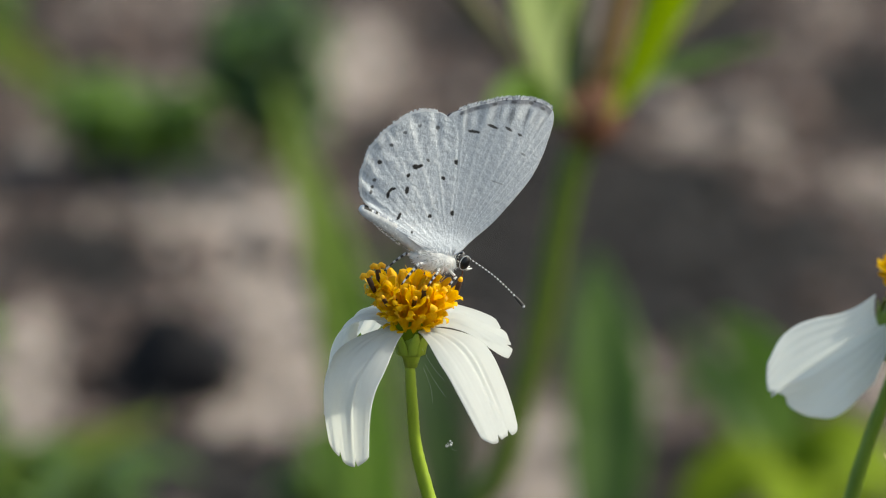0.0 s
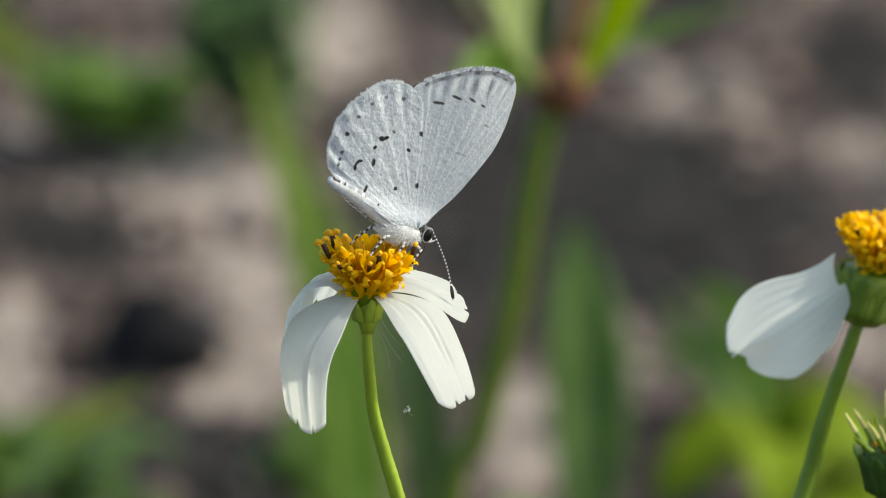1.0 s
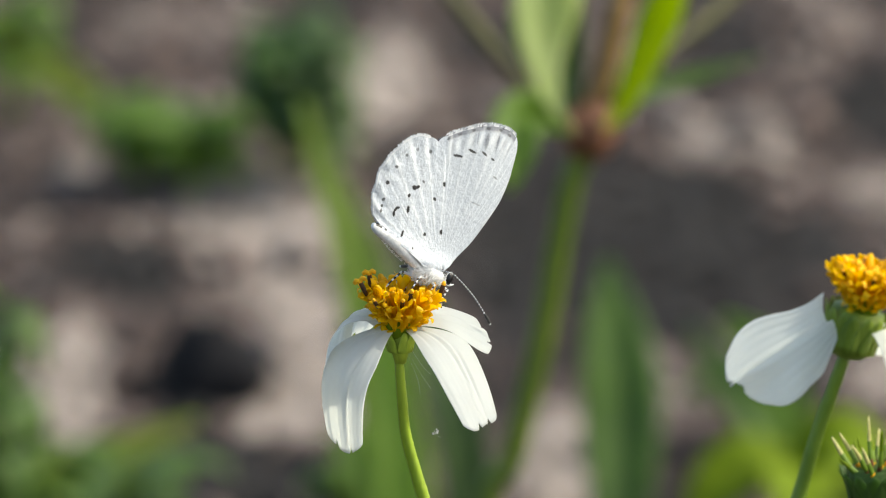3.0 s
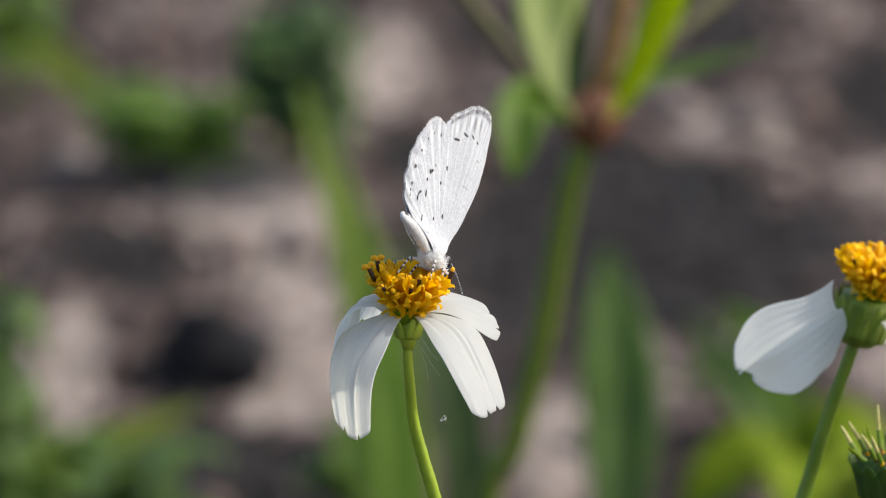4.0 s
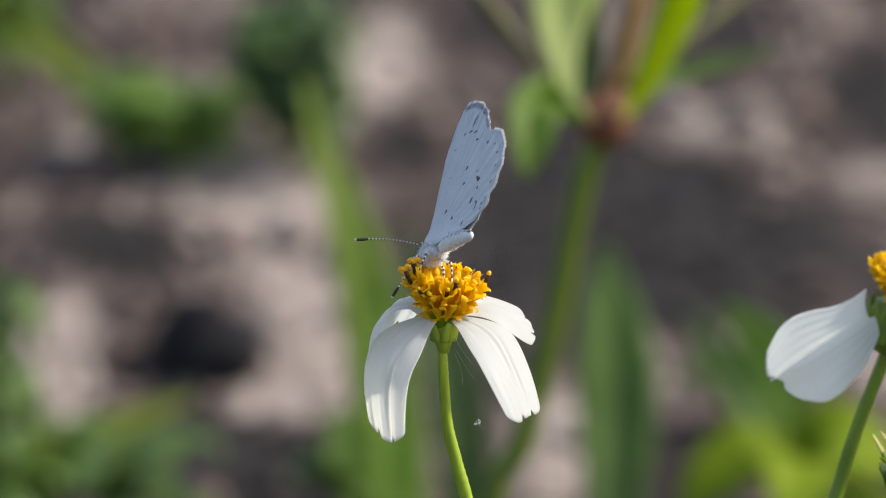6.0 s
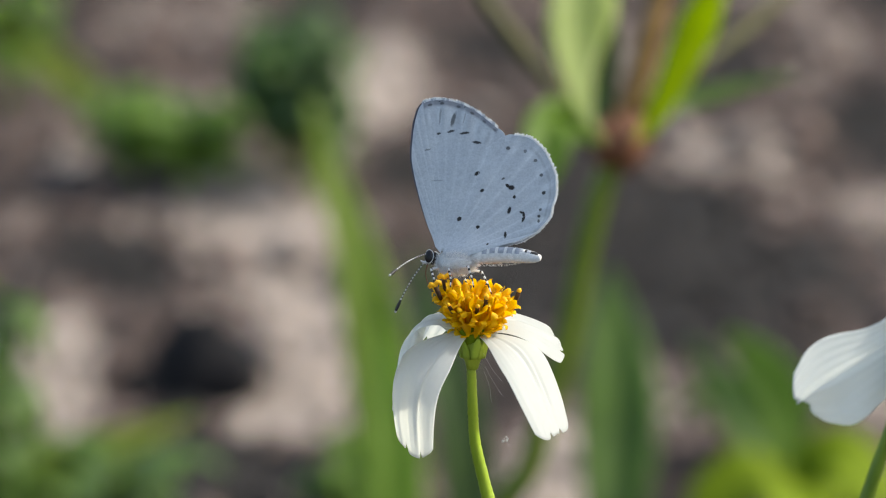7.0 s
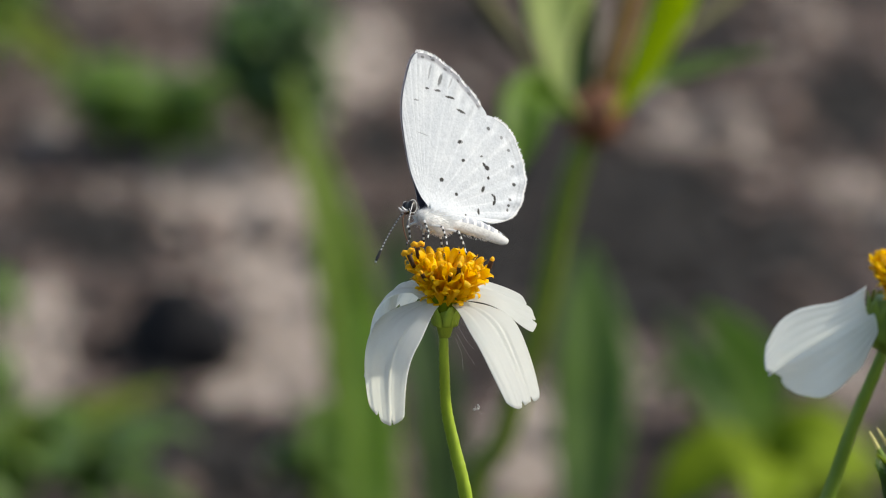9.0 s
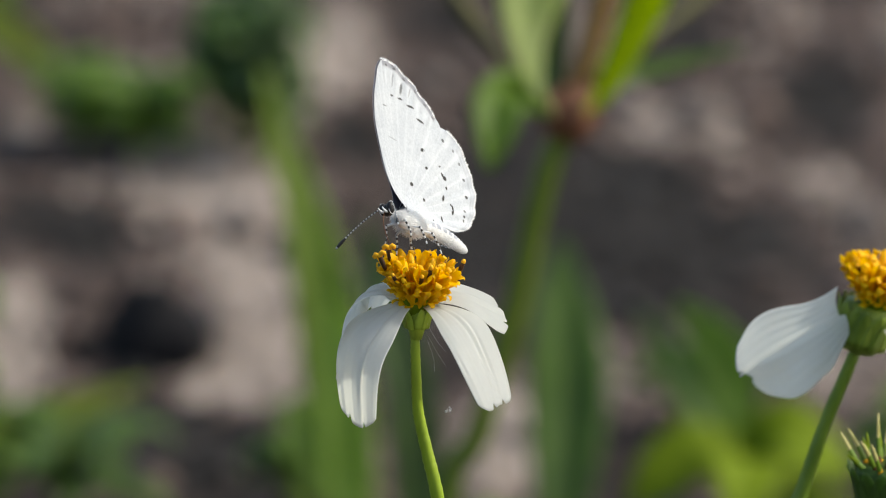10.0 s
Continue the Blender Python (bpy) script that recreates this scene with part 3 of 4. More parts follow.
# ---- butterfly ----
HIND_MARKS = [(-1.98, 12.46, 0.36, 0.22, -25, 1), (-2.68, 10.57, 0.25, 0.17, -15, 1), (-0.10, 7.59, 0.29, 0.24, -25, 1), (-2.37, 6.63, 0.22, 0.19, 0, 1),
              (-5.12, 11.78, 0.24, 0.11, -25, 0.8), (-6.15, 10.78, 0.36, 0.26, 0, 1), (-5.72, 10.98, 0.34, 0.18, 35, 1), (-6.53, 9.76, 0.20, 0.20, 0, 1), (-5.99, 8.32, 0.21, 0.40, 18, 1),
              (-7.72, 7.82, 0.16, 0.36, -18, 1), (-7.74, 7.30, 0.17, 0.36, 22, 1), (-7.45, 8.05, 0.25, 0.13, 30, 1), (-5.70, 5.66, 0.17, 0.40, -8, 1), (-3.78, 4.67, 0.13, 0.13, 0, 0.9),
              (-5.55, 15.07, 0.26, 0.20, 0, 0.8), (-7.57, 14.68, 0.20, 0.18, 0, 0.6), (-8.81, 13.62, 0.22, 0.18, 0, 0.7), (-9.65, 12.01, 0.22, 0.17, 0, 0.8), (-10.06, 10.07, 0.24, 0.22, 0, 0.95),
              (-9.77, 8.24, 0.19, 0.18, 0, 0.8), (-9.65, 7.54, 0.18, 0.16, 0, 0.9), (-9.61, 7.02, 0.16, 0.2, 0, 0.8)]
FORE_MARKS = [(4.38, 15.37, 0.36, 0.11, -10, 0.55), (3.13, 17.08, 0.28, 0.12, -10, 0.9), (1.68, 17.27, 0.46, 0.13, -12, 0.9), (-0.05, 16.98, 0.62, 0.14, -2, 0.95), (-1.67, 15.88, 0.62, 0.15, 10, 0.95),
              (1.42, 18.57, 0.22, 0.85, 12, 0.40), (3.08, 18.97, 0.12, 0.9, 4, 0.40), (0.1, 18.6, 0.10, 0.7, 14, 0.3), (3.01, 11.92, 0.8, 0.07, 0, 0.35),
              (4.35, 20.25, 0.26, 0.15, -8, 0.6), (2.9, 20.38, 0.28, 0.15, 0, 0.6), (0.95, 19.95, 0.28, 0.15, 14, 0.6), (-0.85, 19.12, 0.28, 0.14, 26, 0.6), (-2.45, 18.1, 0.28, 0.13, 32, 0.55), (-3.75, 17.15, 0.24, 0.12, 36, 0.5)]
M_HIND = wing_material("hindwing_white", HIND_MARKS, (0.30, 0.32, 0.36), 4.0, 0.6)
M_FORE = wing_material("forewing_white", FORE_MARKS, (0.18, 0.18, 0.21), 2.6, 0.65)
LEFT_MARKS = [[(u, v, a * 0.95, b * 0.95, turn, k) for u, v, a, b, turn, k in marks] for marks in (HIND_MARKS, FORE_MARKS)]
# left wings: white darkened in the colour to tame the light on that side
M_HIND_LEFT = wing_material("hindwing_white_left", LEFT_MARKS[0], (0.34, 0.36, 0.40), 2.6, 0.40, 0.91)
M_FORE_LEFT = wing_material("forewing_white_left", LEFT_MARKS[1] + [(1.5, 18.55, 0.22, 0.72, 14, 0.75)], (0.20, 0.20, 0.23), 2.0, 0.40, 0.88)
COSTA = [(2.45, 4.6), (4.05, 7.5), (5.3, 10.8), (6.1, 13.5), (6.3, 15.3), (6.2, 17.2), (5.95, 18.9), (5.45, 20.2)]
TERMEN = [(4.5, 20.75), (3.0, 20.82), (0.9, 20.4), (-1.0, 19.55), (-2.7, 18.45), (-4.05, 17.45), (-5.12, 16.45), (-5.0, 14.6), (-4.0, 12.0)]
HIND = [(0.55, 10.3), (-0.9, 12.95), (-2.9, 15.1), (-5.12, 16.45), (-6.6, 16.45), (-8.1, 16.1), (-9.55, 15.0), (-10.6, 13.5), (-11.3, 12.0), (-11.58, 10.6), (-11.40, 9.1), (-11.05, 7.6),
        (-10.3, 6.45), (-9.1, 5.6), (-7.63, 4.95), (-5.84, 4.55), (-4.22, 4.15), (-2.29, 3.6), (-0.6, 3.0)]


def wing(parent, name, outline, base, side, rise, gap, material, margin_from, margin_to, dusky, veins, label):
    """A wing on one side (-1 right, 1 left) in the plane of the body, hinged at the thorax, with raised veins."""
    cols, rows = 150, 52
    edge = spline([(u, v, 0) for u, v in outline], cols - 1)
    b = Vector((*base, 0))
    g = random.Random(5)
    pleat = [g.uniform(0, 6.28) for _ in range(4)]
    # strength of streaks and rim folds, lower on the left wing
    streaky = 1.0 if side < 0 else 0.4
    grid, dusk, pale = [], [], []
    for i in range(rows):
        s = 0.02 + 0.98 * (1 - (1 - i / (rows - 1)) ** 1.5)
        line, d, q = [], [], []
        for j in range(cols):
            t = j / (cols - 1)
            p = b + (edge[j] - b) * s
            h, vein = 0.0, 0.0
            for v in veins:
                vein += math.exp(-((t - v) * cols / 1.6 / max(0.35, 1.2 - s * 0.7)) ** 2) * min(1.0, 2.4 * s)
            h += 0.032 * vein
            streak = streaky * (noise.noise(Vector((t * 30, s * 3.5, 2.0))) + 0.6 * noise.noise(Vector((t * 64, s * 11, 5.0))))
            rim = streaky * math.exp(-((s - 0.90) / 0.05) ** 2) * (1.0 if margin_from < t < margin_to else 0.0)
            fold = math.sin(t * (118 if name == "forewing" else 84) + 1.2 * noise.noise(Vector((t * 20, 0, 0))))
            q.append(max(0.0, min(0.85, vein * (0.50 if name == "hindwing" else 0.30) * streaky + (0.32 if name == "hindwing" else 0.10) * max(0.0, streak) * min(1.0, 2 * s) + rim * 0.55 * max(0.0, fold))))
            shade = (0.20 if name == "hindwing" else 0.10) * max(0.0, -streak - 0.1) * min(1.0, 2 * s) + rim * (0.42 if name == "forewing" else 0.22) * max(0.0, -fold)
            h += 0.05 * streaky * streak * s * (1.0 if name == "hindwing" else 0.4) + 0.06 * rim * fold
            h += 0.03 * math.sin(t * 58 + pleat[0]) * s ** 4 + 0.02 * math.sin(t * 120 + pleat[1]) * s ** 3 
            round_body = 0.62 * math.exp(-((p.y - 3.6) / 1.5) ** 2)
            y = side * (gap * (1 - 0.3 * s * s) * (0.5 + 0.5 * min(1.0, t / 0.16) if name == "hindwing" else 1.0) + rise * (p.y - 4.0) * (1 - s * s) + round_body) - h * 0.55 + 0.14 * math.sin(p.x * 0.45 + p.y * 0.22) + 0.10 * s ** 6 * math.sin(t * 70 + pleat[2]) * max(0.0, math.sin(math.pi * min(1.0, max(0.0, (t - margin_from) / (margin_to - margin_from)))))
            line.append(Vector((p.x, y, p.y)) * MM)
            inside = margin_from < t < margin_to
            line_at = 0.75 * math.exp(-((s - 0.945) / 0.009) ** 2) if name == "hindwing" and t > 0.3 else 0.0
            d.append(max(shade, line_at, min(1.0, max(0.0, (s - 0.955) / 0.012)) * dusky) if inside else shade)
        grid.append(line)
        dusk.append(d)
        pale.append(q)
    bm = bmesh.new()
    layer = bm.verts.layers.float.new("margin")
    layer2 = bm.verts.layers.float.new("vein")
    a, low = sheet(bm, grid if side < 0 else [r[::-1] for r in grid], 0.02 * MM, 1)
    for i in range(rows):
        row = dusk[i] if side < 0 else dusk[i][::-1]
        for j in range(cols):
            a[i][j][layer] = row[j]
            a[i][j][layer2] = pale[i][j if side < 0 else cols - 1 - j]
    ob = part(name, bm, (material, M_INNER if name == "forewing" else M_INNERPALE), parent, label)
    # fringe of fine hairs along the outer margin
    fb = bmesh.new()
    for j in range(int(cols * margin_from) + 1, int(cols * margin_to)):
        for _ in range(14):
            f = g.random()
            p = grid[-1][j].lerp(grid[-1][min(j + 1, cols - 1)], f)
            out = (p - Vector((base[0], 0, base[1])) * MM)
            out.y = 0
            out = (out.normalized() + Vector((g.uniform(-0.35, 0.35), g.uniform(-0.25, 0.25), g.uniform(-0.35, 0.35)))).normalized()
            ln = g.uniform(0.12, 0.42) * (1.0 + 0.6 * noise.noise(Vector((j * 0.9 + f, 0, 7.0)))) * MM
            w = out.cross(Vector((0, 1, 0))).normalized() * 0.055 * MM
            q = p - out * 0.1 * MM
            v = [fb.verts.new(x) for x in (q - w, q + w, q + out * ln)]
            fb.faces.new(v).material_index = 1 if name == "forewing" and math.sin(j / (cols - 1) * 118) < -0.1 and g.random() < 0.75 else 0
    tagged(part("fringe", fb, (M_HAIR, M_BODYGREY), ob, "fringe of fine pale hairs"), kind="stuff")
    return ob


def banded(bm, pts, radii, per, n=6):
    """A tube in short dark and pale bands."""
    tube(bm, pts, radii, n, indices=[(i // per) % 2 for i in range(len(pts) - 1)])


def fur(parent, centre, sx, sy, sz, count, length, seed, material):
    g = random.Random(seed)
    bm = bmesh.new()
    for _ in range(count):
        d = Vector((g.gauss(0, 1), g.gauss(0, 1), g.gauss(0, 1))).normalized()
        p = Vector((centre[0] + d.x * sx, centre[1] + d.y * sy, centre[2] + d.z * sz))
        way = (d + Vector((-0.9, g.uniform(-0.3, 0.3), g.uniform(-0.5, 0.3)))).normalized()
        w = way.orthogonal().normalized() * 0.03
        q = p + way * g.uniform(0.5, 1.0) * length
        bm.faces.new([bm.verts.new(x * MM) for x in (p - w, p + w, q)])
    return tagged(part("fur", bm, material, parent, "fine pale hairs"), kind="stuff")


butterfly = thing("butterfly", Matrix(), "small silvery white butterfly with black spots, wings closed", "butterfly")
for side in (-1, 1):
    ahead = 0.020 if side < 0 else 0.0
    outline = [(u + ahead * (v - 3.7), v - ahead * (u - 1.5)) for u, v in COSTA + TERMEN]
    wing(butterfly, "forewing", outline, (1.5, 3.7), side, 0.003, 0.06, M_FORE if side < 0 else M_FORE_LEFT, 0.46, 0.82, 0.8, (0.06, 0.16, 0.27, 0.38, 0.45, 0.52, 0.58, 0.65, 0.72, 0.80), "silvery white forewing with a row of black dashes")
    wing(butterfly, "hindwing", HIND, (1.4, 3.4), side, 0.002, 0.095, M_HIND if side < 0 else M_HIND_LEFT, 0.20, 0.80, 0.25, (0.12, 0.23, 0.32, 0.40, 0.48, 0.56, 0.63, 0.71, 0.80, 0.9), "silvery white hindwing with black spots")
bm = bmesh.new()
ball(bm, Vector((0.2, 0, 2.9)) * MM, 2.3 * MM, 0.85 * MM, 1.05 * MM, Matrix.Rotation(radians(-3), 4, "Y"), 20, 14)
thorax = part("thorax", bm, M_BODY, butterfly, "white furry thorax")
fur(thorax, (0.1, 0, 2.9), 2.3, 1.05, 1.15, 2600, 0.8, 3, M_HAIR)
# abdomen with ringed back
pts = spline([Vector((x, 0, z)) * MM for x, z in ((0.0, 0.0), (-2.4, 0.2), (-5.1, 0.1), (-7.2, -0.2), (-8.3, -0.35))], 32)
prof = [0.72, 0.92, 1.00, 0.98, 0.91, 0.82, 0.71, 0.58, 0.32]
bm = bmesh.new()
rad = []
for i in range(33):
    x = i / 32 * 8
    k = min(int(x), 7)
    rad.append((prof[k] * (1 - x + k) + prof[k + 1] * (x - k)) * (0.94 if i % 4 == 0 else 1.0) * MM)
rings = tube(bm, pts, rad, 16, 0.85)
for v in bm.verts:
    v.co.y *= 0.72
for f in bm.faces:
    c = f.calc_center_median()
    mid = -0.0085 * (c.x / MM + 2.4) ** 2 + 0.2
    if c.z / MM > mid + 0.12 and (c.x / MM * 0.96) % 1.0 < 0.72 and c.x < -1.2 * MM:
        f.material_index = 1
for f in bm.faces:
    c = f.calc_center_median() / MM
    if c.x < -6.6 and c.z > 0.25 - 0.0085 * (c.x + 2.4) ** 2 and abs(c.y) > 0.2 and (c.x * 0.96) % 1.0 > 0.45:
        f.material_index = 2
    if -8.1 < c.x < -7.6 and c.z > -0.1:
        f.material_index = 2
abdomen = part("abdomen", bm, (M_ABDOMEN, M_RINGS, M_BLACK), butterfly, "white abdomen with grey rings on its back")
abdomen.location = (-1.8 * MM, 0, 3.3 * MM)
fur(abdomen, (-3.4, 0, -0.2), 4.0, 0.60, 0.72, 700, 0.28, 4, M_HAIR)
# head with eyes, palps and the coiled tongue
bm = bmesh.new()
ball(bm, Vector((2.9, 0, 3.50)) * MM, 0.66 * MM, 0.64 * MM, 0.70 * MM)
head = part("head", bm, M_BLACK, butterfly, "dark head with pale hairs")
fur(head, (2.7, 0, 3.4), 0.6, 0.6, 0.6, 80, 0.35, 6, M_HAIR)
for side in (-1, 1):
    bm = bmesh.new()
    ball(bm, Vector((3.12, side * 0.50, 3.58)) * MM, 0.54 * MM, 0.42 * MM, 0.74 * MM)
    part("eye", bm, M_EYE, head, "glossy black eye")
    bm = bmesh.new()
    ring = [Vector((3.10 + 0.535 * math.cos(a), side * 0.62, 3.58 + 0.735 * math.sin(a))) * MM for a in (2 * math.pi * (k + 3) / 24 for k in range(20))]
    tube(bm, ring, [0.04 * MM] * 20, 6)
    part("eye_rim", bm, M_HAIR, head, "white rim of the eye")
    bm = bmesh.new()
    tube(bm, spline([Vector(p) * MM for p in ((3.3, side * 0.2, 3.1), (3.8, side * 0.25, 3.0), (4.3, side * 0.28, 3.25))], 6), [0.16 * MM] * 4 + [0.12 * MM, 0.09 * MM, 0.05 * MM], 6)
    part("palp", bm, M_BODY, head, "short white palp")
bm = bmesh.new()
tube(bm, spline([Vector(p) * MM for p in ((3.5, 0, 3.0), (3.75, 0, 1.9), (3.3, 0, 0.6), (2.6, 0, -0.4))], 14), [0.06 * MM] * 15, 6)
part("proboscis", bm, M_BROWNSTEM, head, "thin brown tongue reaching into the disc")
# antennae, hinged at the head, lying along +x of their own space
antennae = []
for side in (-1, 1):
    bm = bmesh.new()
    n = 40
    pts = [Vector((7.4 * i / n, 0, 0.35 * math.sin(math.pi * i / n))) * MM for i in range(n + 1)]
    rad = [(0.068 if i < 32 else 0.068 + 0.12 * math.sin(math.pi * min(1.0, (i - 31) / 9) * 0.9)) * MM for i in range(n + 1)]
    tube(bm, pts, rad, 7, indices=[1 if i == n - 1 else (0 if i >= 32 else i % 2) for i in range(n)])
    ant = part("antenna", bm, (M_BLACK, M_HAIR), butterfly, "black and white banded antenna with a dark club")
    antennae.append(ant)
# legs
LEGS = [((1.8, 0.5, 2.3), (2.4, 1.3, 2.0), (1.8, 1.6, 0.8), (2.0, 1.8, -0.1)), ((0.7, 0.5, 2.1), (0.1, 1.6, 1.9), (-0.4, 1.9, 0.7), (-0.5, 2.1, -0.2)), ((-0.9, 0.5, 2.2), (-2.2, 1.5, 2.1), (-2.9, 1.8, 0.8), (-3.3, 2.0, -0.3))]
for leg in LEGS:
    for side in (-1, 1):
        bm = bmesh.new()
        a, b, c, d = (Vector((x, y * side, z)) * MM for x, y, z in leg)
        pts = [a.lerp(b, k / 8) for k in range(8)] + [b.lerp(c, k / 10) for k in range(10)] + [c.lerp(d, k / 5) for k in range(6)]
        tube(bm, pts, [(0.17 - 0.10 * k / 24) * MM for k in range(24)], 6, indices=[0 if k < 7 else (k // 2) % 2 for k in range(23)])
        part("leg", bm, (M_HAIR, M_BLACK), butterfly, "white leg with black bands")


# ---- background plants ----
def leaf(parent, points, width, material, fold=0.25, name="leaf", n=22, seed=0, peak=0.4, wave=0.04, up=None):
    """A pointed blade along the points, folded along its midrib."""
    g = random.Random(seed)
    pts = spline(points, n)
    grid = []
    ph = g.uniform(0, 6.28)
    for i, p in enumerate(pts):
        s = i / n
        t = (pts[min(i + 1, n)] - pts[max(i - 1, 0)]).normalized()
        face = up or Vector((0.15, -1, 0.25))
        side = t.cross(face).normalized()
        nrm = side.cross(t).normalized()
        w = width * (math.sin(math.pi * min(1, (s + 0.02)) ** (math.log(0.5) / math.log(peak)) * 0.98) ** 0.8 + 0.04) / 2
        grid.append([p + side * (x * w) + nrm * (fold * w * abs(x) + wave * width * math.sin(7 * s + ph) * x) for x in (-1, -0.66, -0.33, -0.06, 0, 0.06, 0.33, 0.66, 1)])
    bm = bmesh.new()
    sheet(bm, grid, 0.0003)
    bmesh.ops.recalc_face_normals(bm, faces=bm.faces)
    return part(name, bm, material, parent)


def plant(name, base, label, category, group=""):
    return thing(name, Matrix.Translation(base), label, category, group)


def rel(points, base):
    return [Vector(p) - Vector(base) for p in points]


# tall branching weed
base = (-0.004, 0.526, 0.0)
weed = plant("branching_weed", base, "tall green weed with a reddish brown node and paired leaves", "weed")
stem(weed, rel([base, (-0.003, 0.527, 0.07), (0.0043, 0.5300, 0.1431), (0.0090, 0.5300, 0.1555), (0.0138, 0.5300, 0.1736), (0.0175, 0.5300, 0.1934), (0.0196, 0.5300, 0.2028), (0.0224, 0.5300, 0.2085)], base), 2.3 * MM, 1.9 * MM, 50, M_OLIVE)
stem(weed, rel([(0.0224, 0.5300, 0.2088), (0.0235, 0.5320, 0.2146), (0.0252, 0.5340, 0.2206), (0.0269, 0.5360, 0.2276), (0.0282, 0.5380, 0.2318), (0.0306, 0.5400, 0.2420)], base), 2.1 * MM, 1.7 * MM, 30, M_OCHRE, "upper_stem")
bm = bmesh.new()
ball(bm, Vector((0.0223, 0.5300, 0.2102)) - Vector(base), 0.0044, 0.0040, 0.0042, None, 24, 16)
for v in bm.verts:
    d = v.co + Vector(base) - Vector((0.0223, 0.5300, 0.2102))
    v.co += d * (0.16 * math.cos(5 * math.atan2(d.y, d.x)) + 0.25 * noise.noise(d * 400))
part("node", bm, M_BROWNSTEM, weed, "swollen reddish brown node")
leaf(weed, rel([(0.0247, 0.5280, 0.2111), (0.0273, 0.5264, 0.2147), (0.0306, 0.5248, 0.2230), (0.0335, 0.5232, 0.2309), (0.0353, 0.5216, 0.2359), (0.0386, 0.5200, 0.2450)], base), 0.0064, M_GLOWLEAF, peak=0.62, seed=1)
stem(weed, rel([(0.0253, 0.5310, 0.2150), (0.0305, 0.5350, 0.2186), (0.0351, 0.5413, 0.2209), (0.0415, 0.5475, 0.2242), (0.0479, 0.5538, 0.2285), (0.0561, 0.5600, 0.2340)], base), 1.1 * MM, 0.9 * MM, 20, M_OLIVEBARK, "side_branch")
leaf(weed, rel([(0.0246, 0.5330, 0.2118), (0.0298, 0.5400, 0.2138), (0.0390, 0.5450, 0.2153), (0.0501, 0.5500, 0.2170)], base), 0.0034, M_MIDLEAF, seed=2)
leaf(weed, rel([(0.0202, 0.5270, 0.2100), (0.0166, 0.5256, 0.2146), (0.0149, 0.5242, 0.2219), (0.0144, 0.5228, 0.2287), (0.0143, 0.5214, 0.2355), (0.0140, 0.5200, 0.2440)], base), 0.0136, M_SUNLITLEAF, peak=0.74, seed=3, up=Vector((0.55, -0.75, 0.35)))
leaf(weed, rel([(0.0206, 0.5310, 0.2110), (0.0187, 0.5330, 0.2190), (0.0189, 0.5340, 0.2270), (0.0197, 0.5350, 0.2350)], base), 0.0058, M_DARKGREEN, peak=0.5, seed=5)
stem(weed, rel([(0.0213, 0.5305, 0.2096), (0.0170, 0.5318, 0.2121), (0.0087, 0.5326, 0.2215), (0.0022, 0.5334, 0.2295), (-0.0006, 0.5342, 0.2330), (-0.0044, 0.5350, 0.2400)], base), 1.35 * MM, 1.15 * MM, 24, M_OLIVEBARK, "side_branch")
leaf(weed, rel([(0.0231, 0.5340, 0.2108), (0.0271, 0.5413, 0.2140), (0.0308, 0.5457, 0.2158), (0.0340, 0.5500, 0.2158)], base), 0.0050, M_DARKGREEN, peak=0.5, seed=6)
leaf(weed, rel([(0.0206, 0.5290, 0.2098), (0.0156, 0.5230, 0.2135), (0.0122, 0.5163, 0.2174), (0.0103, 0.5125, 0.2160), (0.0098, 0.5088, 0.2123), (0.0094, 0.5050, 0.2070)], base), 0.0080, M_LEAF, peak=0.66, seed=4, fold=0.5)

